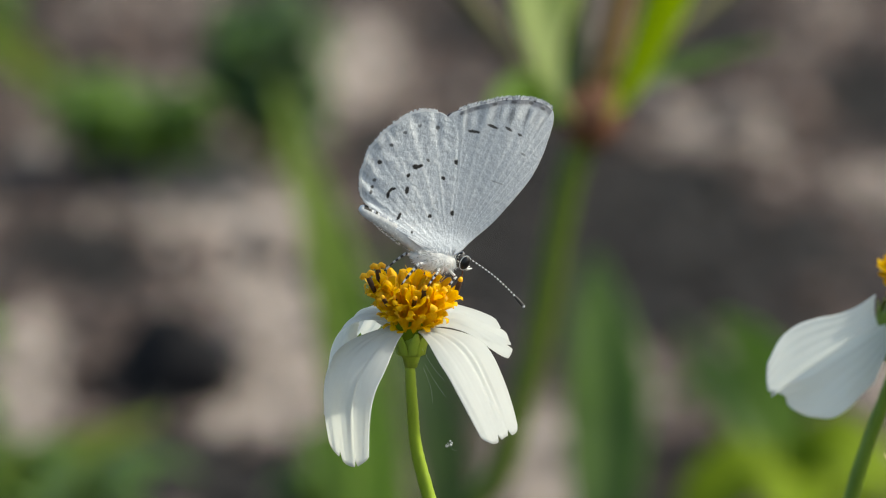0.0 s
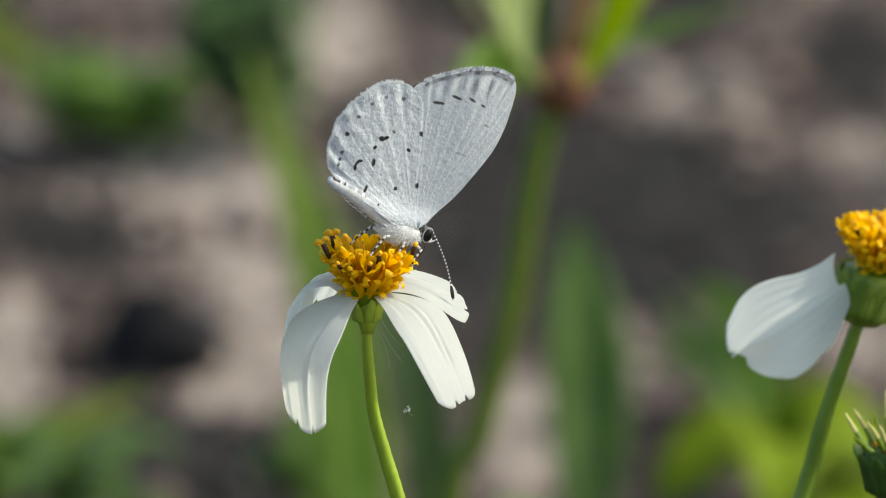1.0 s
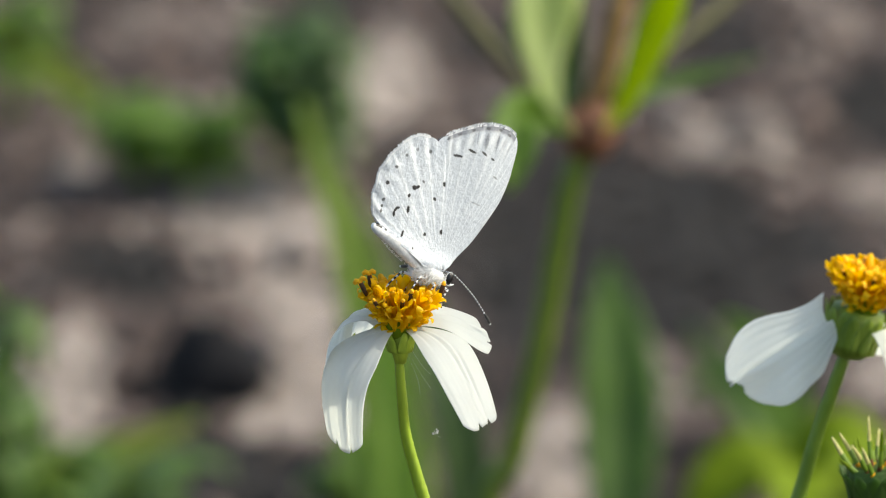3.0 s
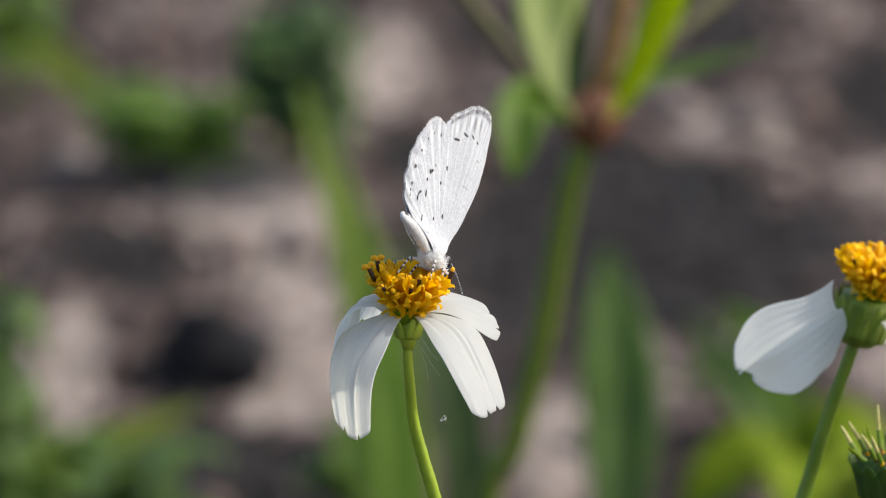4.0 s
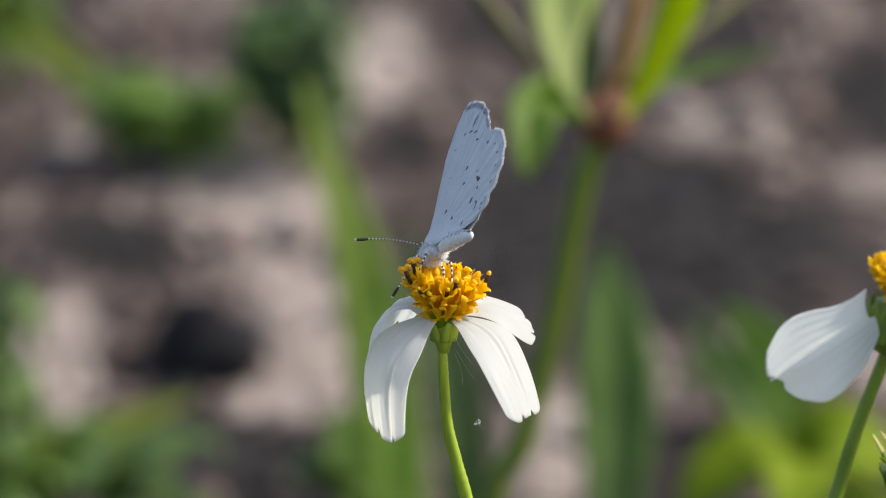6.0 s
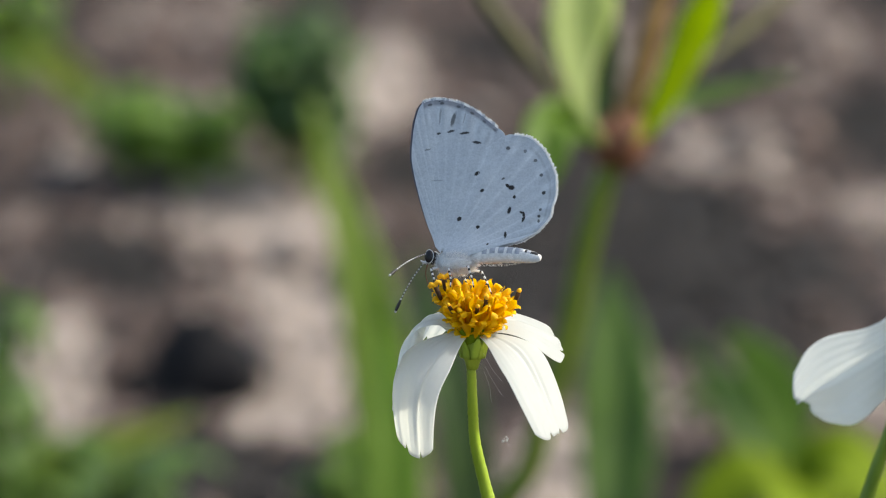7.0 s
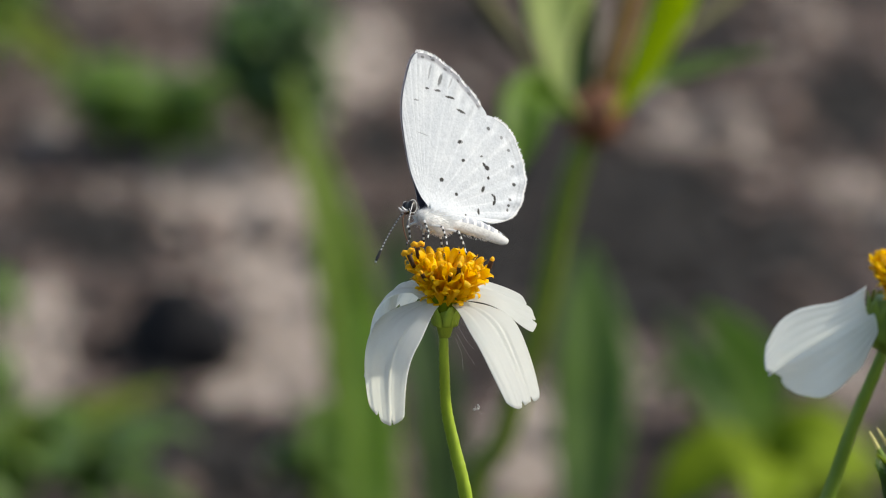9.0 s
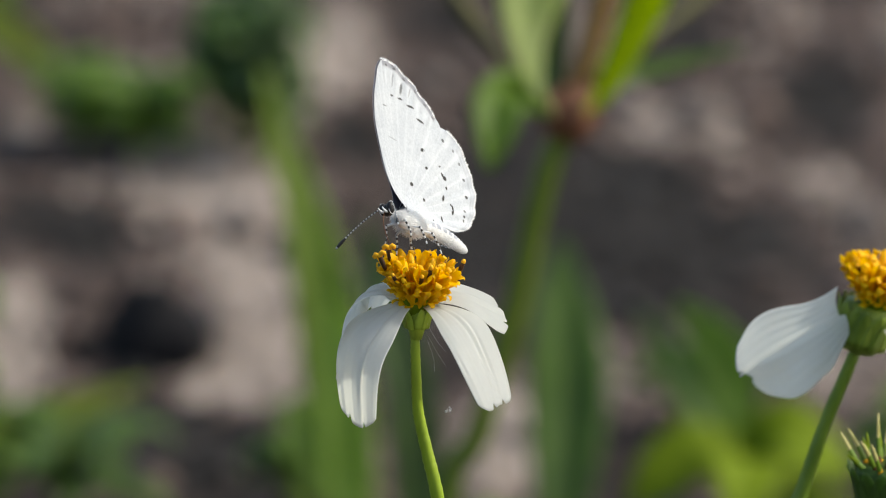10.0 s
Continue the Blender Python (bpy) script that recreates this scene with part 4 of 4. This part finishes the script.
# long leaning blades
blades = (
    ((-0.0090, 0.9600, 0.0), [(-0.0080, 0.9516, -0.03), (-0.0128, 0.9700, 0.0213), (-0.0150, 0.9736, 0.0301), (-0.0180, 0.9771, 0.0484), (-0.0202, 0.9807, 0.0594), (-0.0224, 0.9843, 0.0680), (-0.0252, 0.9879, 0.0766), (-0.0292, 0.9914, 0.0864), (-0.0330, 0.9950, 0.0990)], 0.0125, M_BLADE),
    # leaf in shadow, its shade put into the darker green
    ((0.004, 0.800, 0.0), [(0.002, 0.808, 0.05), (-0.0011, 0.813, 0.0817), (-0.0071, 0.8179, 0.1002), (-0.0108, 0.8218, 0.1146)], 0.0095, M_DARKGREEN),
    ((0.0322, 0.968, 0.0), [(0.0316, 0.9750, 0.0151), (0.0318, 0.9830, 0.0310), (0.0316, 0.9870, 0.0420), (0.0308, 0.9910, 0.0530), (0.0300, 0.9950, 0.0640)], 0.0165, M_MIDLEAF),
    ((0.0680, 0.990, 0.0), [(0.0665, 0.9950, 0.014), (0.0629, 1.0000, 0.0244), (0.0581, 1.0067, 0.0310), (0.0522, 1.0133, 0.0375), (0.0474, 1.0200, 0.0430)], 0.0090, M_MIDLEAF),
    ((-0.0120, 0.936, 0.0), [(-0.0131, 0.9400, 0.0200), (-0.0132, 0.9420, 0.0262), (-0.0140, 0.9440, 0.0374), (-0.0150, 0.9460, 0.0473), (-0.0165, 0.9480, 0.0560), (-0.0178, 0.9500, 0.0630)], 0.0115, M_NEWBLADE),
    ((-0.0060, 0.950, 0.0), [(-0.0100, 0.9560, 0.010), (-0.0150, 0.9620, 0.0200), (-0.0210, 0.9680, 0.0270), (-0.0270, 0.9720, 0.0330)], 0.0085, M_LEAF),
    ((-0.0950, 0.985, 0.0), [(-0.0925, 0.9950, 0.009), (-0.0870, 1.0010, 0.0150), (-0.0811, 1.0067, 0.0175), (-0.0695, 1.0133, 0.0205), (-0.0567, 1.0200, 0.0238)], 0.0085, M_OLIVELEAF),
    ((-0.0905, 1.385, 0.0), [(-0.0925, 1.3840, 0.0025), (-0.1040, 1.3775, 0.0135), (-0.1150, 1.3740, 0.0225), (-0.1240, 1.3700, 0.0300)], 0.0085, M_OLIVELEAF),
)
for k, (b, pts, w, m) in enumerate(blades):
    p = plant("grass_blade", b, "long green blade rising from the ground", "grass", "blades")
    leaf(p, rel(pts if pts[0][2] < 0 else [b] + pts, b), w, m, 0.35, "blade", 30, k, 0.32 if k == 0 else 0.5)
    rib = bmesh.new()
    tube(rib, [q + Vector((0, 0.0004, 0)) for q in spline(rel(pts if pts[0][2] < 0 else [b] + pts, b), 24)], [(1 - k2 / 26) * 0.0006 for k2 in range(25)], 6)
    part("midrib", rib, m, p)

# dark twig lying across the litter
p = thing("twig", Matrix(), "dark brown dry twig lying on the litter", "twig")
bm = bmesh.new()
tube(bm, spline([(-0.0880, 1.315, 0.003), (-0.0760, 1.322, 0.006), (-0.0640, 1.323, 0.007), (-0.0520, 1.316, 0.005), (-0.0440, 1.305, 0.002)], 24), [(1.3 - 0.03 * k) * MM for k in range(25)], 8)
part("shoot", bm, M_TWIG, p)

# broad bright leaf low in front of the ground
b = (0.066, 0.90, 0.0)
p = plant("broad_leaf_weed", b, "low weed with broad yellow-green leaves", "weed")
stem(p, rel([b, (0.066, 0.903, 0.02), (0.067, 0.906, 0.040)], b), 1.6 * MM, 1.2 * MM, 20)
for k, pts in enumerate(([(0.067, 0.905, 0.036), (0.060, 0.902, 0.046), (0.052, 0.900, 0.043), (0.044, 0.898, 0.036)], [(0.067, 0.905, 0.038), (0.072, 0.902, 0.050), (0.079, 0.900, 0.049), (0.088, 0.898, 0.043)],
                         [(0.067, 0.906, 0.040), (0.067, 0.896, 0.047), (0.066, 0.885, 0.046), (0.065, 0.872, 0.038)], [(0.067, 0.906, 0.040), (0.064, 0.911, 0.055), (0.060, 0.913, 0.066), (0.052, 0.914, 0.074)],
                         [(0.067, 0.904, 0.030), (0.075, 0.895, 0.036), (0.083, 0.888, 0.034), (0.090, 0.880, 0.028)])):
    leaf(p, rel(pts, b), 0.016 if k != 3 else 0.010, M_YELLOWLEAF if k != 3 else M_LEAF, seed=8 + k, peak=0.5, up=Vector((0.1, -0.5, 1)) if k != 3 else None)

# far daisy by the left
fb = thing("daisy_flower", Matrix.Translation((-0.108, 0.9123, 0.067)), "white daisy with a yellow disc, far behind", "flower", "daisies")
stem(fb, [(0, 0, -0.067), (0.003, 0.002, -0.03), (0, 0, 0)], 1.2 * MM, 0.8 * MM, 30)
calyx(fb, 3.5, 1.4, 1.9, 61)
disc(fb, (0, 0, 4.0), 5.0, 0, 62)
for k, az in enumerate((-150, -90, -20, 60, 130)):
    petal(fb, 70 + k, az, 14.0, 7.5, 30, 50 if k % 2 else -30, 0.8, 1.2, 3.2)


# a fading daisy head beside it, its petals gone
bud = thing("spent_daisy", Matrix.Translation((-0.1065, 0.9056, 0.036)), "daisy head without petals, dull yellow, far behind", "flower")
stem(bud, [(0, 0, -0.036), (0.001, 0.001, -0.018), (0, 0, 0)], 1.2 * MM, 0.9 * MM, 20)
calyx(bud, 3.5, 1.4, 1.9, 63)
disc(bud, (0, 0, 3.2), 5.0, 0, 64)


# low weeds on the ground
def ground_weed(b, height, spread, count, width, material, seed):
    g = random.Random(seed)
    p = plant("ground_weed", (b[0], b[1], 0), "low green weed with narrow leaves", "weed", "ground weeds")
    stem(p, [(0, 0, 0), (g.uniform(-0.003, 0.003), 0, height * 0.4), (g.uniform(-0.005, 0.005), 0.002, height * 0.8)], 1.2 * MM, 0.8 * MM, 14)
    for k in range(count):
        a = k * 2.4 + g.uniform(-0.4, 0.4)
        h = height * (0.15 + 0.65 * k / count)
        r = spread * g.uniform(0.7, 1.1)
        d = Vector((math.cos(a), math.sin(a), 0))
        leaf(p, [Vector((0, 0, h)), d * r * 0.35 + Vector((0, 0, h + height * 0.16)), d * r * 0.75 + Vector((0, 0, h + height * 0.18)), d * r + Vector((0, 0, h + height * 0.05))], width * g.uniform(0.8, 1.2), material, 0.25, "leaf", 10, seed * 50 + k, 0.45, up=Vector((0, -0.2, 1)))


for k, (x, y, h, s, c, w, m) in enumerate((
        (-0.044, 1.335, 0.036, 0.013, 14, 0.009, M_DARKGREEN), (-0.037, 1.31, 0.032, 0.012, 12, 0.009, M_DARKGREEN), (-0.078, 1.312, 0.020, 0.018, 12, 0.010, M_LEAF), (-0.066, 1.300, 0.020, 0.017, 14, 0.0090, M_LEAF), (-0.112, 1.38, 0.030, 0.016, 9, 0.010, M_LEAF),
        (-0.072, 0.997, 0.024, 0.022, 11, 0.009, M_MIDLEAF), (-0.090, 1.00, 0.022, 0.018, 9, 0.009, M_LEAF), (0.060, 1.077, 0.022, 0.013, 9, 0.008, M_LEAF), (0.072, 1.013, 0.022, 0.018, 10, 0.010, M_YELLOWLEAF),
        (-0.023, 1.006, 0.020, 0.012, 8, 0.008, M_LEAF), (0.022, 0.92, 0.03, 0.012, 8, 0.008, M_LEAF), (-0.115, 1.05, 0.045, 0.018, 9, 0.010, M_LEAF), (-0.021, 0.998, 0.026, 0.014, 10, 0.009, M_LEAF), (0.11, 1.02, 0.03, 0.02, 8, 0.010, M_LEAF), (-0.034, 1.292, 0.042, 0.009, 16, 0.009, M_DARKGREEN), (-0.045, 1.317, 0.034, 0.012, 14, 0.010, M_MIDLEAF), (-0.098, 0.93, 0.075, 0.014, 14, 0.010, M_MIDLEAF), (-0.104, 0.95, 0.060, 0.014, 12, 0.010, M_MIDLEAF))):
    ground_weed((x, y), h, s, c, w, m, 80 + k)

# ---- ground and litter ----
xs = sorted({round(s * (0.0 + 0.03 * k if k < 20 else 0.6 * 1.35 ** (k - 19)), 4) for k in range(46) for s in (-1, 1)})
ys = [1.2 + x for x in xs]
bm = bmesh.new()
gv = [[bm.verts.new((x, y, 0.0012 * noise.noise(Vector((x * 18, y * 18, 0))) - 0.005 + min(1.0, max(0.0, math.hypot(x, y - 1.2) - 2.0) / 30) * 0.4 * noise.noise(Vector((x * 0.05, y * 0.05, 1))))) for x in xs] for y in ys]
for i in range(len(ys) - 1):
    for j in range(len(xs) - 1):
        bm.faces.new((gv[i][j], gv[i][j + 1], gv[i + 1][j + 1], gv[i + 1][j]))
tagged(part("ground", bm, M_SOIL, None), "dark brown soil under dry leaf litter", "ground", kind="structure")

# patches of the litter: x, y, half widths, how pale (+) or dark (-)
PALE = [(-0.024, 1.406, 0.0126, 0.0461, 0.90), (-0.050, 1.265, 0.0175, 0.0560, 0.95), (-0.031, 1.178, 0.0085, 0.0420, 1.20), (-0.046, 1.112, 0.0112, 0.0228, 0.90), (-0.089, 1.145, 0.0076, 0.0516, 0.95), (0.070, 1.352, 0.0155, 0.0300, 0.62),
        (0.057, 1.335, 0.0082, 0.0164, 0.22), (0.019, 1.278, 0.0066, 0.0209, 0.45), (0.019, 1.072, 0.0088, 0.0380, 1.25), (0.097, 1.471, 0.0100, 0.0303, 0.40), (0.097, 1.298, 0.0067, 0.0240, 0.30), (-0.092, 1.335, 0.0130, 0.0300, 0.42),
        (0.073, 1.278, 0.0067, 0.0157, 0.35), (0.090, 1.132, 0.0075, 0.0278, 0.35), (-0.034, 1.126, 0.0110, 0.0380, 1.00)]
# dark patches put the shade in the litter's gaps into the chip colour
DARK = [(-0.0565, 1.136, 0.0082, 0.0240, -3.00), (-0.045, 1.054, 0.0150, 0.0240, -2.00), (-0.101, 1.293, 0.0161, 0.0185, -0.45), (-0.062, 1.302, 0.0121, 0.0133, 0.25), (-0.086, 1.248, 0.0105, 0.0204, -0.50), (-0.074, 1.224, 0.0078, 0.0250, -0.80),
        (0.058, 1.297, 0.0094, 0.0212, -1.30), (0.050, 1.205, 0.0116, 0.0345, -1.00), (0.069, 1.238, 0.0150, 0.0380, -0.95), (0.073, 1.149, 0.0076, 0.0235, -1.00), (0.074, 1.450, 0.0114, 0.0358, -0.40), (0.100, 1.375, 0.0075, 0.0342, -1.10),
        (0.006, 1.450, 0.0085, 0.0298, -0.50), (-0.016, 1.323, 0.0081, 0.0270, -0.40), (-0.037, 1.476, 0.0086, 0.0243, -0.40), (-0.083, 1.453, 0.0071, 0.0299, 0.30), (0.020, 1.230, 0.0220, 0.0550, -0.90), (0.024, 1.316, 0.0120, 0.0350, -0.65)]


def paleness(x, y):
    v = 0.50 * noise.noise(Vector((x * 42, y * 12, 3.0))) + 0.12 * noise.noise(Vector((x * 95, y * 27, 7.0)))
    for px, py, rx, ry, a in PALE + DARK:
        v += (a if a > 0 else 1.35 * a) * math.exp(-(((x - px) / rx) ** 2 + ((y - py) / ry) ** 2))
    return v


g = random.Random(99)
chips = {"pale": ([], []), "brown": ([], []), "dark": ([], [])}
for count in range(92000):
    near = count < 58000
    x, y = (g.uniform(-0.165, 0.165) + g.gauss(0, 0.05), g.uniform(0.90, 1.56) + g.gauss(0, 0.07)) if near else (g.gauss(0, 1.3), 0.9 + g.gauss(0, 1.3))
    if not near and abs(x) < 0.2 and 0.85 < y < 1.6:
        continue
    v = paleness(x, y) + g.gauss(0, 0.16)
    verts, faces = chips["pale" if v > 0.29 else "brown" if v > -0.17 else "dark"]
    ln, w, h = g.uniform(0.0011, 0.0031), g.uniform(0.0006, 0.0016), g.uniform(0.0001, 0.0004)
    if not near:
        ln, w = ln * 3.2, w * 3.2
    m = Matrix.Translation((x, y, -0.003 + 0.0012 * noise.noise(Vector((x * 18, y * 18, 0))) + g.uniform(0.0, 0.0035))) @ Euler((g.uniform(-0.45, 0.45), g.uniform(-0.35, 0.35), g.uniform(0, 6.28))).to_matrix().to_4x4()
    n = len(verts)
    bend = g.uniform(-0.3, 0.3) * ln
    verts.extend(m @ Vector(p) for p in ((-ln, 0, bend), (-0.35 * ln, w, 0), (0.5 * ln, 0.8 * w, 0), (ln, 0, bend), (0.4 * ln, -w, 0), (-0.45 * ln, -0.8 * w, 0), (0, 0, h), (0, 0, -h)))
    for k in range(6):
        faces.append((n + (k + 1) % 6, n + k, n + 6))
        faces.append((n + k, n + (k + 1) % 6, n + 7))
for tone, material, label in (("pale", M_LITTER, "pale beige dry plant chips on the soil"), ("brown", M_BROWNLITTER, "brown dry plant chips on the soil"), ("dark", M_SHADED_LITTER, "plant chips with the shade of litter gaps in their dark colour")):
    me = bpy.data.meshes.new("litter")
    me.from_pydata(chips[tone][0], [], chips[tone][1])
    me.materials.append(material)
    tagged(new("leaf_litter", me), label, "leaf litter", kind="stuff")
# crumbs and clods of dry soil between the chips
clods = {"pale": bmesh.new(), "brown": bmesh.new(), "dark": bmesh.new()}
for k in range(170):
    x, y = g.uniform(-0.15, 0.15), g.uniform(0.95, 1.62)
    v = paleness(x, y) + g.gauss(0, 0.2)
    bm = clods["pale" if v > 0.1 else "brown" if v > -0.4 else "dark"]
    r = g.uniform(0.0015, 0.0048) * (1.15 if v > 0 else 0.8)
    made = bmesh.ops.create_icosphere(bm, subdivisions=2, radius=1.0)["verts"]
    turn = Euler((g.uniform(0, 6), g.uniform(0, 6), g.uniform(0, 6))).to_matrix()
    shift = Vector((g.uniform(0, 50), g.uniform(0, 50), 0))
    for w in made:
        d = w.co.normalized()
        q = turn @ (d * r * (1 + 0.35 * noise.noise(d * 1.7 + shift) + 0.12 * noise.noise(d * 5 + shift)))
        w.co = Vector((x + q.x * 1.2, y + q.y * 1.2, r * 0.35 + q.z * 0.85))
for tone, material, label in (("pale", M_CLOD, "pale crumbs of dry soil"), ("brown", M_BROWNLITTER, "brown crumbs of dry soil"), ("dark", M_SHADED_LITTER, "soil crumbs with the shade of litter gaps in their dark colour")):
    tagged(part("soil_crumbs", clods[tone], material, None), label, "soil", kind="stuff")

# a black lump added in place of a deeply shaded hollow in the litter
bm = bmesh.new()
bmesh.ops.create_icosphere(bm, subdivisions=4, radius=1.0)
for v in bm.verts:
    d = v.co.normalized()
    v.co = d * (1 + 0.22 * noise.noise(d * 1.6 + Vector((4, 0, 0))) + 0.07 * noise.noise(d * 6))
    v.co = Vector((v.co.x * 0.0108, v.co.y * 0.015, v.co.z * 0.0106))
lump = thing("shade_lump", Matrix.Translation((-0.0560, 1.130, 0.0030)) @ Euler((0.2, 0.1, 0.6)).to_matrix().to_4x4(), "rough black lump added in place of a shaded hollow in the litter", "charred wood")
part("core", bm, M_HOLLOW, lump)
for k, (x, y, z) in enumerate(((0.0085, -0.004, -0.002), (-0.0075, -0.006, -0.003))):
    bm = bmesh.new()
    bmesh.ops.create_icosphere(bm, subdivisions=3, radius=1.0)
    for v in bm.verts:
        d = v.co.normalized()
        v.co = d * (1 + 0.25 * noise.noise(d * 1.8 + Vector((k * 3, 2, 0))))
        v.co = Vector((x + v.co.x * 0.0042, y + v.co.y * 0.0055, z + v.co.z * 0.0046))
    part("side_lump", bm, M_HOLLOW, lump)
# larger curled dry leaves
for k in range(46):
    x, y = g.uniform(-0.15, 0.15), g.uniform(0.95, 1.6)
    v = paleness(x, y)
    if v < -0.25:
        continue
    ln, w = g.uniform(0.007, 0.013), g.uniform(0.003, 0.006)
    curl = g.uniform(-0.2, 0.5)
    bm = bmesh.new()
    grid = []
    for i in range(8):
        s = i / 7
        ww = w * (math.sin(math.pi * (0.06 + 0.88 * s)) ** 0.7)
        grid.append([Vector(((s - 0.5) * ln, t * ww, curl * ww * abs(t) + 0.12 * ln * curl * math.sin(3.1 * s))) for t in (-1, -0.5, 0, 0.5, 1)])
    sheet(bm, grid, 0.0003)
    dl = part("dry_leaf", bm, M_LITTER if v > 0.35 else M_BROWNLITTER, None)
    dl.matrix_world = Matrix.Translation((x, y, 0.004)) @ Euler((g.uniform(-0.3, 0.3), g.uniform(-0.2, 0.2), g.uniform(0, 6.28))).to_matrix().to_4x4()
    tagged(dl, "curled dry leaf lying on the litter", "dry leaf", "dry leaves")

# focus on the flower
cam.data.dof.use_dof = True
cam.data.dof.focus_object = flower
cam.data.dof.aperture_fstop = 49.0


def motions():
    walk(butterfly, [
    (0, pose(-0.00205, -0.00240, 0.32887, 6.42, 23.52, 27.55)),
    (0.5, pose(-0.00132, -0.00235, 0.32867, 5.98, 24.23, 28.88)),
    (1, pose(-0.00106, -0.00231, 0.32803, 5.45, 25.00, 30.86)),
    (1.5, pose(-0.00111, -0.00210, 0.32824, 2.47, 27.30, 35.08)),
    (2, pose(-0.00126, -0.00205, 0.32801, -2.60, 28.32, 37.60)),
    (2.5, pose(-0.00101, -0.00204, 0.32794, -1.99, 28.70, 39.99)),
    (2.7, pose(-0.00104, -0.00211, 0.32758, -1.07, 28.42, 39.77)),
    (3.8, pose(-0.00118, -0.00203, 0.32780, 1.39, 30.07, 56.51)),
    (4, pose(-0.00122, -0.00205, 0.32770, 2.04, 31.77, 64.78)),
    (4.5, pose(-0.00199, -0.00209, 0.32756, 9.11, 25.63, 84.70)),
    (5, pose(-0.00380, -0.00208, 0.32783, 19.11, 24.07, 103.00)),
    (5.5, pose(-0.00493, -0.00210, 0.32839, 27.47, 20.65, 111.61)),
    (5.7, pose(-0.00502, -0.00210, 0.32847, 28.72, 20.20, 112.46)),
    (6.8, pose(-0.00544, -0.00184, 0.32940, 24.26, 14.04, 136.94)),
    (7, pose(-0.00509, -0.00186, 0.32920, 23.06, 10.29, 152.94)),
    (7.5, pose(-0.00541, -0.00173, 0.32923, 8.01, -0.00, 198.93)),
    (8, pose(-0.00534, -0.00177, 0.32960, 16.66, -7.30, 199.97)),
    (8.3, pose(-0.00531, -0.00181, 0.33000, 20.05, -14.47, 204.68)),
    (8.5, pose(-0.00530, -0.00184, 0.33006, 21.33, -16.81, 207.92)),
    (9, pose(-0.00484, -0.00178, 0.33034, 24.50, -23.25, 212.11)),
    (9.5, pose(-0.00444, -0.00184, 0.33076, 27.56, -29.71, 217.53)),
    (10, pose(-0.00418, -0.00192, 0.33058, 29.73, -30.66, 223.58)),
    ])
    walk(abdomen, [(t, pose(-1.8 * MM, 0, 3.3 * MM, 0, tip, 0)) for t, tip in (
        (0, 15.6), (1, 16.8), (2.7, 16.4), (3.8, 12.4), (5, 10), (5.7, 8), (6.8, 0.8), (7.5, 0), (8.5, 2), (9, 4), (10, 4.2))])
    walk(head, [(t, pose(x * MM, 0, z * MM)) for t, x, z in ((0, 0, -0.1), (1.5, -0.3, -0.1), (2.7, -0.4, -0.3), (5.7, -0.2, -0.2), (7.5, 0.1, 0), (8.5, 0.3, -0.1), (9, 0.5, -0.2), (10, 0.8, -0.5))])
    right, left = antennae
    for ant, side, rows in (
            (right, -1, ((0, 18, -26), (0.5, 62, -29), (1, 49, -15), (1.5, 18, -24), (2, 2, -23), (2.5, 18, -21), (2.7, 29, -15), (3.8, 26, -12), (4, 24, 0), (4.5, 30, 25), (5.5, 45, 0), (7, 60, 12), (7.5, 72, 8), (8, 43, -24), (8.3, 39, -35), (8.5, 46, -44), (9, 62, -70), (9.5, 54, -78), (10, 37, -72))),
            (left, 1, ((0, 5, 95), (2.7, 5, 95), (4, 15, 90), (4.5, 22, 92), (4.9, 50, 88), (5.2, 46, 80), (5.5, 19, 76), (5.7, 9, 70), (6.8, 42, 85), (7, 29, 80), (7.5, 23, 55), (8, 29, 64), (9, 40, 50), (10, 45, 45)))):
        walk(ant, [(t, pose(3.35 * MM, side * 0.25 * MM, 4.0 * MM, 0, dip, turn)) for t, dip, turn in rows])


motions()
